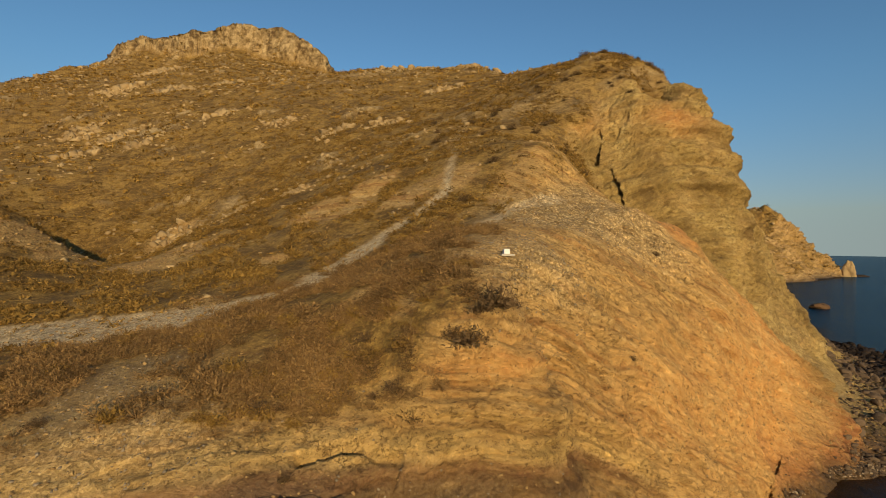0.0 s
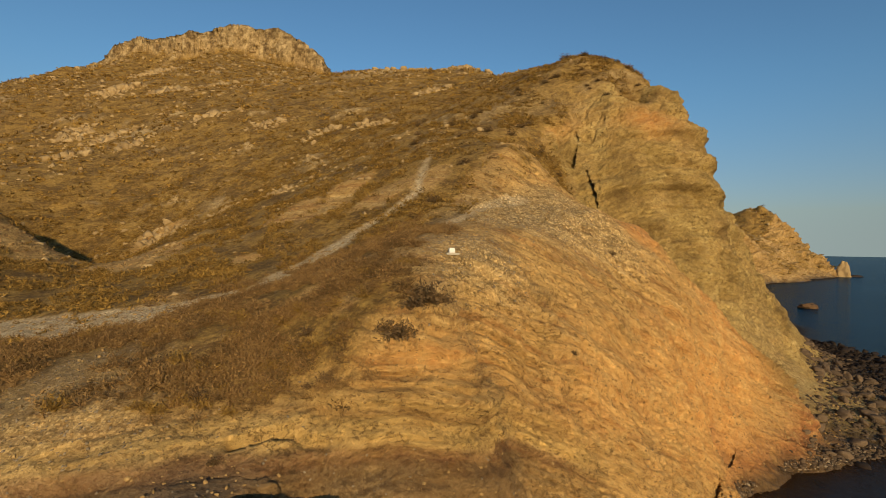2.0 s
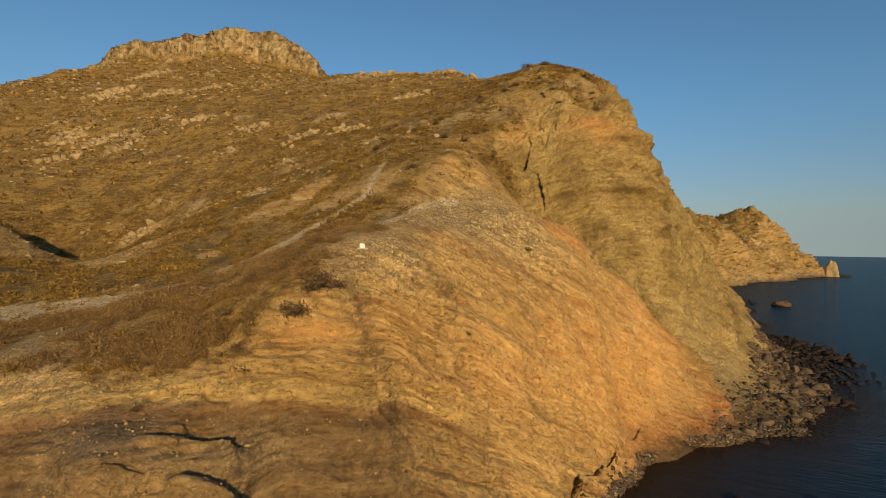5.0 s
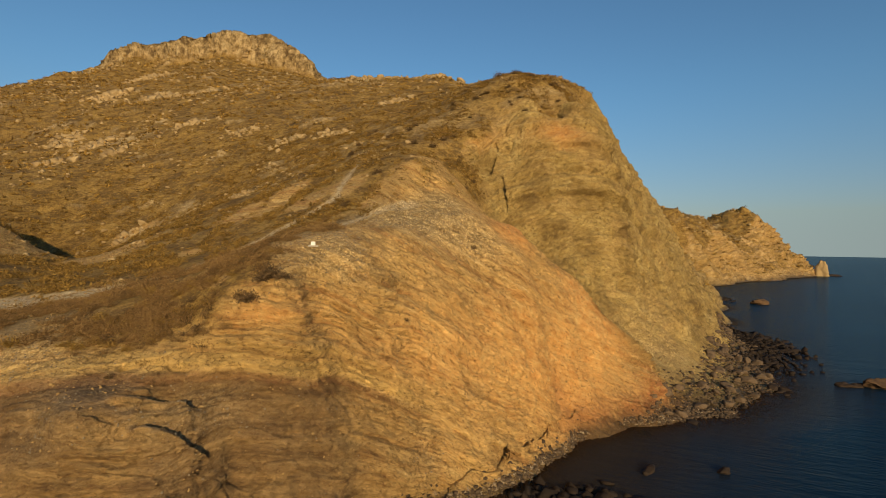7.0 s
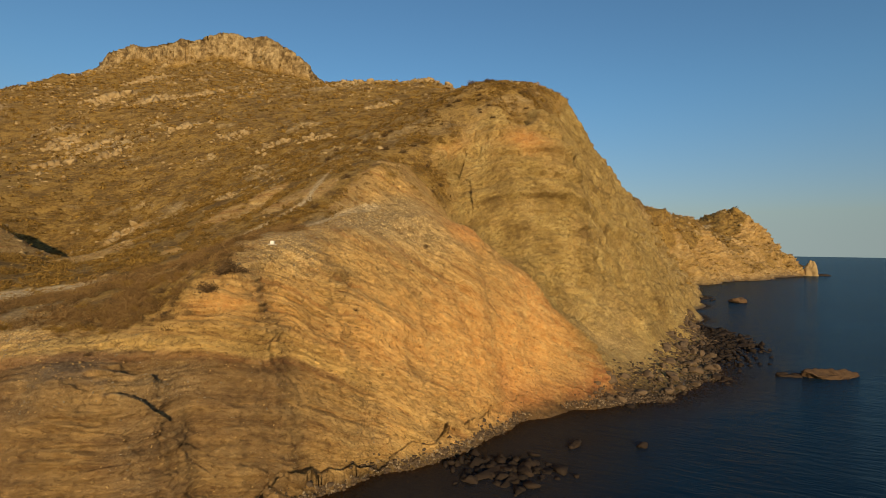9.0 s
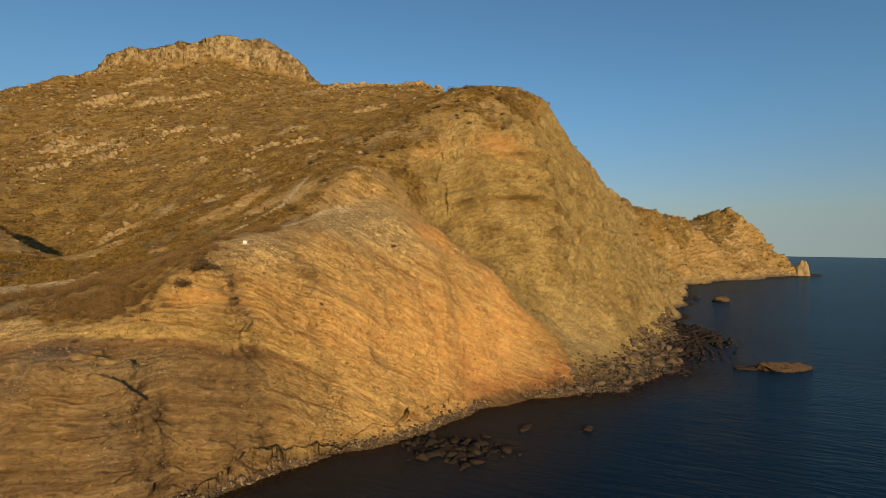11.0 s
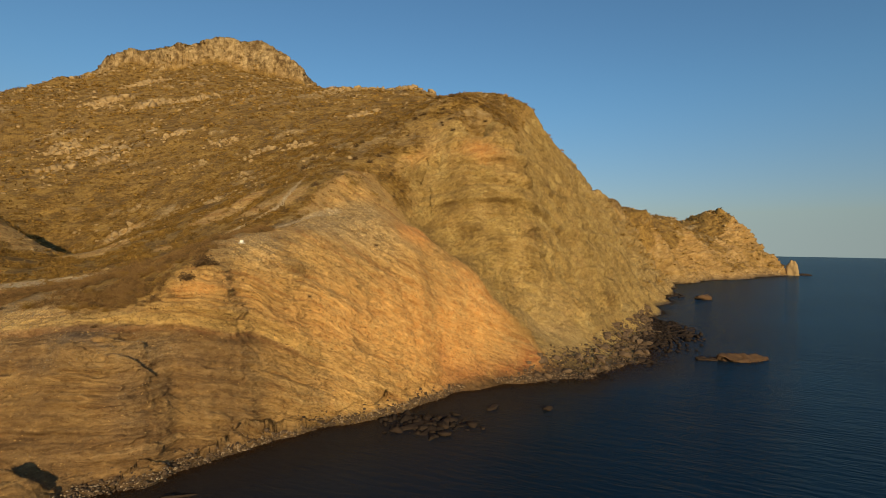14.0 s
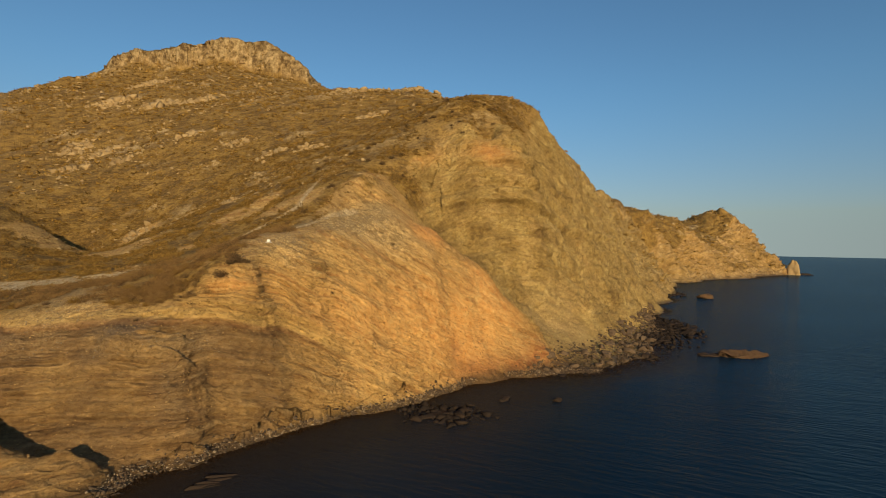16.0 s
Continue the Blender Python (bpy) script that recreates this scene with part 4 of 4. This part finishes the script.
def stone_field(name, at, size, material, flat=0.65):
    """Many small angular stones in one mesh."""
    v0, f0 = ball(1)
    n = len(at)
    v = v0[None] * (1 + 0.45 * rng.standard_normal((n, len(v0), 1)).clip(-1.2, 1.2))
    v = v * np.stack([rng.uniform(0.7, 1.3, n), rng.uniform(0.55, 1.0, n), rng.uniform(0.45, 0.9, n) * flat / 0.65], axis=-1)[:, None]
    a = rng.uniform(0, 2 * np.pi, n)
    c, s = np.cos(a)[:, None], np.sin(a)[:, None]
    v = np.stack([v[..., 0] * c - v[..., 1] * s, v[..., 0] * s + v[..., 1] * c, v[..., 2]], axis=-1)
    v = v * size[:, None, None] + at[:, None]
    f = f0[None] + (np.arange(n) * len(v0))[:, None, None]
    return new(name, soup(name, v.reshape(-1, 3), f.reshape(-1, 3), material))


def tufts(at, size, leaves, rise=1.0, leaf=0.12, twigs=0.3):
    """Vertices and triangles of dry dome-shaped tufts: small leaves through the dome, and some thin twigs from the foot."""
    n = len(at)
    a = rng.uniform(0, 2 * np.pi, (n, leaves))
    up = rng.uniform(0.0, 1.0, (n, leaves))
    flat_r = np.sqrt(1 - up * up)
    way = np.stack([np.cos(a) * flat_r, np.sin(a) * flat_r, up * rise], axis=-1)
    lobes = 1 + 0.28 * np.sin(3 * a + rng.uniform(0, 6, (n, 1))) * flat_r
    reach = (rng.uniform(0.15, 1.0, (n, leaves)) ** 0.45 * lobes)[..., None]
    mid = way * reach
    d1, d2 = rng.standard_normal((2, n, leaves, 3))
    d1 = d1 / np.linalg.norm(d1, axis=-1, keepdims=True) + 0.5 * way
    d2 = d2 / np.linalg.norm(d2, axis=-1, keepdims=True)
    s = (leaf * rng.uniform(0.6, 1.5, (n, leaves)))[..., None]
    tri = np.stack([mid + d1 * s, mid - 0.6 * d1 * s + 0.55 * d2 * s, mid - 0.6 * d1 * s - 0.55 * d2 * s], axis=2)
    k = int(leaves * twigs)
    if k:
        tri[:, :k, 0] = (way * (reach + 0.12))[:, :k]
        tri[:, :k, 1] = (way * 0.1)[:, :k] + 0.03 * d2[:, :k]
        tri[:, :k, 2] = (way * 0.1)[:, :k] - 0.03 * d2[:, :k]
    tri = tri * size[:, None, None, None] + at[:, None, None]
    tone = np.repeat(rng.uniform(0, 1, n) ** 1.3, leaves * 3)
    return tri.reshape(-1, 3), np.arange(n * leaves * 3).reshape(-1, 3), tone


def scrub_field(name, at, size, material, *shape_of):
    v, f, tone = tufts(at, size, *shape_of)
    mesh = soup(name, v, f, material)
    attribute(mesh, "tone", tone)
    return new(name, mesh)


def scrub_material(name, dark, light):
    g = Nodes(name)
    r = g.tree.nodes.new("ShaderNodeNewGeometry").outputs["Random Per Island"]
    who = g.tree.nodes.new("ShaderNodeObjectInfo").outputs["Random"]
    patch_noise = g.noise(0.35, 3)
    lot = g.math("ADD", g.math("MULTIPLY", g.attr("tone").outputs["Fac"], 0.55), g.math("MULTIPLY", g.range(patch_noise, 0.35, 0.65), 0.2))
    c = g.mix(g.math("ADD", g.math("MULTIPLY", r, 0.35), lot), dark, light)
    c = g.mix(g.math("MULTIPLY", who, 0.3), c, (0.05, 0.032, 0.012))
    g.surface(c, 0.85, None, Specular_IOR_Level=0.15)
    return g.mat


def stone_material(name, dark, light):
    g = Nodes(name)
    r = g.tree.nodes.new("ShaderNodeNewGeometry").outputs["Random Per Island"]
    who = g.tree.nodes.new("ShaderNodeObjectInfo").outputs["Random"]
    n1, n2 = g.noise(1.3, 5, 0.65), g.noise(8, 4, 0.7)
    c = g.mix(g.math("ADD", g.math("MULTIPLY", r, 0.5), g.math("MULTIPLY", n1, 0.5)), dark, light)
    c = g.mix(g.math("MULTIPLY", who, 0.35), c, dark)
    c = g.mix(g.range(n2, 0.5, 0.75, 0, 0.5), c, dark)
    g.surface(c, 0.9, g.bump(n2, 0.6, 0.05, g.bump(n1, 0.6, 0.3)), Specular_IOR_Level=0.2)
    return g.mat


DRY = scrub_material("dry_scrub", (0.046, 0.027, 0.011), (0.40, 0.235, 0.088))
OLIVE = scrub_material("olive_scrub", (0.050, 0.028, 0.007), (0.38, 0.222, 0.050))
DARK = scrub_material("dark_scrub", (0.050, 0.030, 0.014), (0.15, 0.092, 0.042))
PALE_STONE = stone_material("pale_stone", (0.18, 0.115, 0.05), (0.48, 0.345, 0.17))
OCHRE_STONE = stone_material("ochre_stone", (0.16, 0.09, 0.035), (0.50, 0.33, 0.13))
SHORE_STONE = stone_material("shore_stone", (0.028, 0.019, 0.013), (0.19, 0.128, 0.076))
WET_STONE = stone_material("wet_stone", (0.012, 0.009, 0.007), (0.050, 0.031, 0.019))
WHITE_PAINT = stone_material("white_paint", (0.55, 0.52, 0.46), (0.82, 0.80, 0.76))
CONCRETE = stone_material("concrete", (0.30, 0.26, 0.20), (0.48, 0.43, 0.34))


# ---- things ----
def part(name, mesh, parent, label=""):
    ob = new(name, mesh)
    ob.parent = parent
    return tagged(ob, label)


def box_mesh(name, x, y, z, taper, bevel, material):
    bm = bmesh.new()
    bmesh.ops.create_cube(bm, size=1)
    for v in bm.verts:
        k = 1 - taper if v.co.z > 0 else 1
        v.co = Vector((v.co.x * x * k, v.co.y * y * k, (v.co.z + 0.5) * z))
    bmesh.ops.bevel(bm, geom=bm.edges[:], offset=bevel, segments=2, affect="EDGES")
    mesh = bpy.data.meshes.new(name)
    bm.to_mesh(mesh)
    bm.free()
    mesh.materials.append(material)
    return mesh


# the white survey block on its slab
foot = ground_at(4.2, 32.7)
marker = new("survey_marker")
marker.matrix_world = pose(foot.x, foot.y, foot.z, 0, 0, 9)
part("base_slab", box_mesh("base_slab", 0.92, 0.8, 0.14, 0.03, 0.02, CONCRETE), marker, "weathered concrete base slab").location = (0.03, 0, -0.02)
part("block", box_mesh("block", 0.42, 0.42, 0.34, 0.10, 0.015, WHITE_PAINT), marker, "white painted tapered block").location = (0, 0, 0.12)
tagged(marker, "small white painted concrete block on a bare gravel crest", "survey marker")


def boulder_mesh(name, seed, material, subdivisions=3, squash=0.7, rough=0.35):
    """An angular boulder: a ball cut by random planes, then roughened."""
    dice = np.random.default_rng(seed)
    v, f = ball(subdivisions)
    cut_n = dice.standard_normal((10, 3))
    cut_n /= np.linalg.norm(cut_n, axis=1, keepdims=True)
    cut_d = dice.uniform(0.42, 0.86, 10)
    k = np.maximum(v @ cut_n.T, 1e-3)
    r = np.minimum(1.05, (cut_d / k).min(axis=1))
    x, y, z = v[:, 0], v[:, 1], v[:, 2]
    r = r * (1 + 0.45 * rough * fbm(x * 1.7 + seed * 7, y * 1.7, z * 1.7, 4, seed, 0.6))
    v = v * r[:, None] * (1.2, 0.95, squash)
    v[:, 2] = np.maximum(v[:, 2], -0.55 * squash)
    return soup(name, v, f, material)


def place_boulders(name, meshes, at, size, label, group, sink=0.18):
    for i in range(len(at)):
        ob = new(name, meshes[i % len(meshes)])
        s = size[i]
        ob.matrix_world = pose(at[i][0], at[i][1], at[i][2] + sink * s, rng.uniform(-14, 14), rng.uniform(-14, 14), rng.uniform(0, 360)) @ Matrix.Diagonal((s, s, s, 1))
        tagged(ob, label, "boulder", group)


visible = smooth(-9, 2, px * E1[0] + py * E1[1])
shore_d = line_distance(px, py, SHORE)[0]
# boulder apron below the tall cliff
apron_line = SHORE[10:17]
apron_d = line_distance(px, py, apron_line)[0]
apron = smooth(46, 48.5, px) * smooth(13, 6, apron_d) * smooth(-1.3, -0.4, pz) * smooth(4.2, 2.4, pz)
shore_meshes = [boulder_mesh("boulder", i, SHORE_STONE, 3, 0.8, 0.45) for i in range(8)]
wet_meshes = [boulder_mesh("boulder", 20 + i, WET_STONE, 2, 0.6, 0.7) for i in range(6)]
pick = scatter(apron * smooth(-0.3, 0.2, pz), 120)
place_boulders("boulder", shore_meshes, SPOT[pick], rng.uniform(0.45, 1.0, 120) ** 1.6 * 1.15, "rounded brown-grey boulder in the rock apron below the cliff", "shore boulders")
pick = scatter(apron * smooth(0.25, -0.2, pz) + 0.3 * smooth(16, 4, apron_d) * smooth(-2.0, -1.0, pz) * smooth(0.2, -0.2, pz), 60)
spot = SPOT[pick].copy()
spot[:, 2] = np.maximum(spot[:, 2], -0.45)
place_boulders("boulder", wet_meshes, spot, rng.uniform(0.4, 1.0, 60) ** 1.8 * 1.3, "dark wet boulder standing in shallow water", "wet boulders", 0.1)
debris = smooth(3.0, 0.5, shore_d) * smooth(-0.7, -0.1, pz) * smooth(2.2, 0.8, pz) * smooth(230, 150, py)
beach = smooth(2.6, 1.2, line_distance(px, py, SHORE[:12])[0]) * smooth(-0.35, 0.0, pz) * smooth(1.1, 0.7, pz)
pick = scatter(debris + apron + 5 * beach, 7500)
tagged(stone_field("shingle", SPOT[pick], rng.uniform(0.3, 1.0, 7500) ** 2.2 * (0.20 + 0.0022 * far_p[pick]), SHORE_STONE), "loose grey and brown stones along the waterline", "shingle", kind="stuff")

pick = scatter(beach * smooth(0.0, 0.25, pz), 2600)
tagged(stone_field("beach_pebbles", SPOT[pick], rng.uniform(0.3, 1.0, 2600) ** 2 * 0.17, stone_material("beach_stone", (0.14, 0.10, 0.06), (0.46, 0.36, 0.24))), "pale pebbles on the narrow beach below the cliff", "pebbles", kind="stuff")

# pale limestone boulders and rubble on the hillside
hill = (1 - bare) * visible * smooth(55, 90, far_p) * (1 - cap) * smooth(16, 20, pz)
spread = np.clip(-0.25 + 3.2 * fbm(px / 26, py / 26, pz / 20, 4, 161, 0.6), 0.02, 1)
hill_meshes = [boulder_mesh("boulder", 40 + i, PALE_STONE, squash=1.0, rough=1.1) for i in range(6)]
CROPS = [(-119, 177), (-75, 166), (-29, 126), (-230, 348), (-182, 325), (-240, 410), (-150, 324), (-49, 150), (-113, 150), (-27, 91), (-55, 99), (0, 159), (-41, 97), (-25, 228), (-137, 185), (-92, 150), (-15, 123), (10, 232), (-8, 240), (-60, 78)]
for cx, cy in CROPS:
    reach = math.hypot(cx - 14, cy + 18)
    for i in range(6):
        at = ground_at(cx + rng.normal(0, 0.024) * reach, cy + rng.normal(0, 0.016) * reach)
        place_boulders("boulder", hill_meshes, [at], [rng.uniform(0.35, 1.0) ** 1.5 * 0.0095 * reach], "pale limestone boulder in an outcrop on the scrubby hillside", "hillside outcrops", 0.1)
crop = np.zeros_like(px)
for cx, cy in CROPS:
    reach = 0.030 * math.hypot(cx - 14, cy + 18)
    crop = np.maximum(crop, np.exp(-((px - cx) / reach) ** 2 - ((py - cy) / (0.8 * reach)) ** 2))
pick = scatter(hill * smooth(0.25, 0.8, crop) * np.minimum(1, 140 / far_p), 420)
tagged(stone_field("outcrop_blocks", SPOT[pick], rng.uniform(0.35, 1.0, 420) ** 1.6 * 0.0080 * far_p[pick], PALE_STONE, 0.85), "pale limestone blocks piled in outcrops on the hillside", "outcrop", kind="stuff")
pick = scatter(hill * (0.05 + 0.5 * spread + 3.0 * crop) * np.minimum(1, 100 / far_p) ** 1.0, 9000)
tagged(stone_field("hillside_rubble", SPOT[pick], rng.uniform(0.25, 1.0, 9000) ** 2.6 * (0.15 + 0.0040 * far_p[pick]) * (1 + 0.4 * crop[pick]), PALE_STONE), "pale limestone rubble strewn over the scrubby hillside", "rubble", kind="stuff")
near_bare = np.maximum(bare, np.maximum(gravel, patch)) * visible * smooth(0.5, 1.5, pz) * smooth(150, 90, far_p) * (1 - 0.75 * sp)
pick = scatter(near_bare * np.minimum(1, 45 / far_p), 11000)
gravel_bed = gravel * visible * smooth(75, 60, far_p) * smooth(1, 2, pz)
gp = scatter(gravel_bed, 6000)
tagged(stone_field("gravel_stones", SPOT[gp], rng.uniform(0.3, 1.0, 6000) ** 2 * 0.10, stone_material("grey_gravel", (0.13, 0.095, 0.06), (0.38, 0.30, 0.20))), "grey-brown gravel on the worn track", "gravel", kind="stuff")
tagged(stone_field("loose_stones", SPOT[pick], rng.uniform(0.3, 1.0, 11000) ** 2.5 * (0.06 + 0.0016 * far_p[pick]), OCHRE_STONE), "ochre stones and chips lying on bare ledges", "loose stones", kind="stuff")

# scrub
thick_scrub = scrub * np.clip(0.3 + 1.6 * fbm(px / 3.5, py / 3.5, pz / 3.5, 3, 171), 0, 1) * visible
nearby = smooth(75, 55, far_p)
pick = scatter(thick_scrub * nearby, 3300)
near_scrub = scrub_field("near_scrub", SPOT[pick], 0.22 + 0.75 * rng.uniform(0, 1, 3300) ** 1.8, DRY, 110, 0.85, 0.085)
tagged(near_scrub, "dense dry brown brush on the slope beside the track", "scrub", kind="stuff")
pick = scatter(thick_scrub * smooth(60, 75, far_p) * smooth(190, 120, far_p), 20000)
hill_scrub = scrub_field("hill_scrub", SPOT[pick], 0.22 + 0.6 * rng.uniform(0, 1, 20000) ** 1.6, OLIVE, 22, 0.7, 0.25)
tagged(hill_scrub, "low olive-brown scrub covering the hillside", "scrub", kind="stuff")
pick = scatter(scrub * visible * smooth(140, 180, far_p) * np.minimum(1, 180 / far_p), 13000)
far_scrub = scrub_field("far_scrub", SPOT[pick], rng.uniform(0.6, 1.5, 13000) * (far_p[pick] / 190) ** 0.6, OLIVE, 13, 0.5, 0.36, 0)
tagged(far_scrub, "low olive scrub on the upper hill", "scrub", kind="stuff")


def shrub_mesh(name, material, blades):
    v, f, tone = tufts(np.zeros((1, 3)), np.ones(1), blades, 0.9, 0.10)
    mesh = soup(name, v, f, material)
    attribute(mesh, "tone", np.full(len(v), 0.6))
    return mesh


shrub_kinds = [shrub_mesh("shrub", DARK, 420), shrub_mesh("shrub", DRY, 360), shrub_mesh("shrub", DRY, 320), shrub_mesh("shrub", OLIVE, 340)]


def place_shrub(at, size, mesh, label, group="shrubs"):
    ob = new("shrub", mesh)
    ob.matrix_world = pose(at[0], at[1], at[2] - 0.03, 0, 0, rng.uniform(0, 360)) @ Matrix.Diagonal((size, size, size * rng.uniform(0.75, 1.1), 1))
    return tagged(ob, label, "shrub", group)


for x, y, size in [(2.9, 25.8, 1.3), (1.3, 24.8, 1.2), (2.1, 25.5, 1.0), (0.6, 25.3, 0.7), (3.7, 26.4, 0.6), (-2.3, 24.0, 0.6), (-3.2, 24.1, 0.45), (-8.7, 23.3, 0.7), (-7.7, 23.6, 0.45), (-18.1, 22.2, 0.6), (-0.8, 29.4, 0.7), (2.3, 56.5, 0.9), (3.4, 45.7, 0.9),
                   (6.0, 62.0, 1.1), (-4.4, 27.0, 0.7), (29, 103, 1.3), (33, 102, 1.2), (42, 101, 1.3), (45, 96.5, 0.9), (36, 101.5, 1.0), (27, 84.5, 0.7), (33, 88, 0.8), (-6.4, 20.4, 0.4), (13, 33.5, 0.35), (20, 46.5, 0.5)]:
    place_shrub(ground_at(x, y), size, shrub_kinds[0], "dark brown leafless shrub on bare ochre ground", "dark shrubs")
pick = scatter(thick_scrub * nearby * smooth(70, 50, far_p), 210)
for i in pick:
    place_shrub(SPOT[i], rng.uniform(0.4, 0.85), shrub_kinds[1 + int(rng.integers(3))], "rounded dry brown shrub in the brush beside the track")
pick = scatter(scrub * visible * smooth(85, 100, far_p) * smooth(150, 125, far_p) * smooth(-10, 10, px), 60)
for i in pick:
    place_shrub(SPOT[i], rng.uniform(0.5, 1.1), shrub_kinds[0], "dark shrub on the shoulder of the upper hill", "hilltop shrubs")


# ---- rocks in the sea ----
def sea_rock(name, x, y, size, seed, material, label, group="", sink=0.3, turn=0.0, subdivisions=4, peak=0.0):
    mesh = boulder_mesh(name, seed, material, subdivisions, 1.0, 0.5)
    v = np.empty(len(mesh.vertices) * 3, np.float32)
    mesh.vertices.foreach_get("co", v)
    v = v.reshape(-1, 3)
    if peak:
        v[:, :2] *= (1 - peak * np.clip(v[:, 2:], -0.2, 1))
    v = v * np.array(size)
    low, k = min(size), 1.6 / max(min(size), 0.6)
    v += np.stack([0.22 * low * fbm(v[:, 0] * k + i * 31, v[:, 1] * k, v[:, 2] * k, 4, seed + i, 0.6) for i in range(3)], axis=-1)
    v[:, 2] += 0.5 * low * fbm(v[:, 0] * k * 0.45, v[:, 1] * k * 0.45, 0 * v[:, 2], 3, seed + 9, 0.6) * (v[:, 2] > 0)
    mesh.vertices.foreach_set("co", v.astype(np.float32).ravel())
    mesh.update()
    ob = new(name, mesh)
    ob.matrix_world = pose(x, y, size[2] * (0.5 - sink), 0, 0, turn)
    return tagged(ob, label, "rock", group)


ISLET_ROCK = stone_material("islet_rock", (0.030, 0.018, 0.011), (0.17, 0.098, 0.048))
sea_rock("islet", 94.6, 71.4, (5.9, 2.5, 1.25), 301, ISLET_ROCK, "low flat reddish islet rock out in the water", sink=0.36, turn=6, subdivisions=5)
sea_rock("islet_tail", 87.6, 72.0, (2.2, 1.2, 0.8), 302, WET_STONE, "dark wet rock beside the low islet")
sea_rock("sea_rock", 158.5, 206, (3.4, 2.4, 2.2), 303, ISLET_ROCK, "reddish rock standing in the bay", sink=0.2)
sea_rock("sea_stack", 403, 486, (7.0, 6.0, 17.0), 304, PALE_STONE, "pale pointed sea stack off the headland", sink=0.1, peak=0.3)
sea_rock("sea_rock", 418, 490, (9, 3.5, 2.2), 305, WET_STONE, "flat dark rock beside the sea stack")
for x, y, a, b, h, seed in [(28, 30.6, 2.6, 1.2, 0.45, 311), (31.5, 31.6, 2.2, 1.1, 0.5, 312), (29.6, 28.9, 1.6, 0.8, 0.35, 313), (38.4, 38, 1.3, 0.8, 0.5, 314), (45.9, 37.8, 1.0, 0.6, 0.45, 315),
                            (100.6, 116.1, 3.2, 1.6, 0.8, 316), (105.5, 114, 2.4, 1.0, 0.4, 317), (84, 88, 2.0, 1.2, 0.6, 322), (73, 70.2, 1.9, 1.2, 0.8, 323), (92, 111, 2.2, 1.3, 0.6, 324), (152, 216, 4, 1.2, 0.5, 318), (148, 228, 5, 1.5, 0.6, 319), (97, 101, 3.2, 1.6, 0.7, 320), (100, 106, 2.6, 1.4, 0.6, 321)]:
    sea_rock("reef_rock", x, y, (a, b, h), seed, WET_STONE, "dark weed-covered reef rock awash in shallow water", "reef rocks", 0.3, 20 + seed * 7 % 40, 3)
spit = np.exp(-((px - 97) / 8) ** 2 - ((py - 114) / 13) ** 2) + 0.8 * np.exp(-((px - 84) / 5) ** 2 - ((py - 94) / 8) ** 2) + 0.5 * np.exp(-((px - 30) / 4) ** 2 - ((py - 31) / 2.5) ** 2) + 0.25 * np.exp(-((px - 150) / 8) ** 2 - ((py - 222) / 10) ** 2)
pick = scatter(spit * smooth(-4, -1.5, pz) * smooth(0.9, 0.3, pz), 2600)
at = SPOT[pick].copy()
at[:, 2] = rng.uniform(-0.25, 0.15, 2600)
tagged(stone_field("reef_stones", at, rng.uniform(0.4, 1.0, 2600) ** 2 * 0.85, WET_STONE), "dark weedy stones awash off the cliff foot", "reef", kind="stuff")
slab = new("rock_slab")
slab.matrix_world = pose(7.4, 10.9, -0.2, 0, 0, 24)
for i in range(6):
    plate = boulder_mesh("plate", 340 + i, WET_STONE, 3, 0.9, 0.9)
    leaf_ob = part("plate", plate, slab)
    leaf_ob.matrix_local = pose(0.9 * (i - 2.5) * 0.55, 0.36 * (i - 2.5), 0.02 + 0.05 * (i % 3), -32, 6, 5 * (i % 2)) @ Matrix.Diagonal((rng.uniform(1.3, 2.1), 0.17, rng.uniform(0.35, 0.55), 1))
tagged(slab, "tilted thin rock plates jutting from the water's edge", "rock")
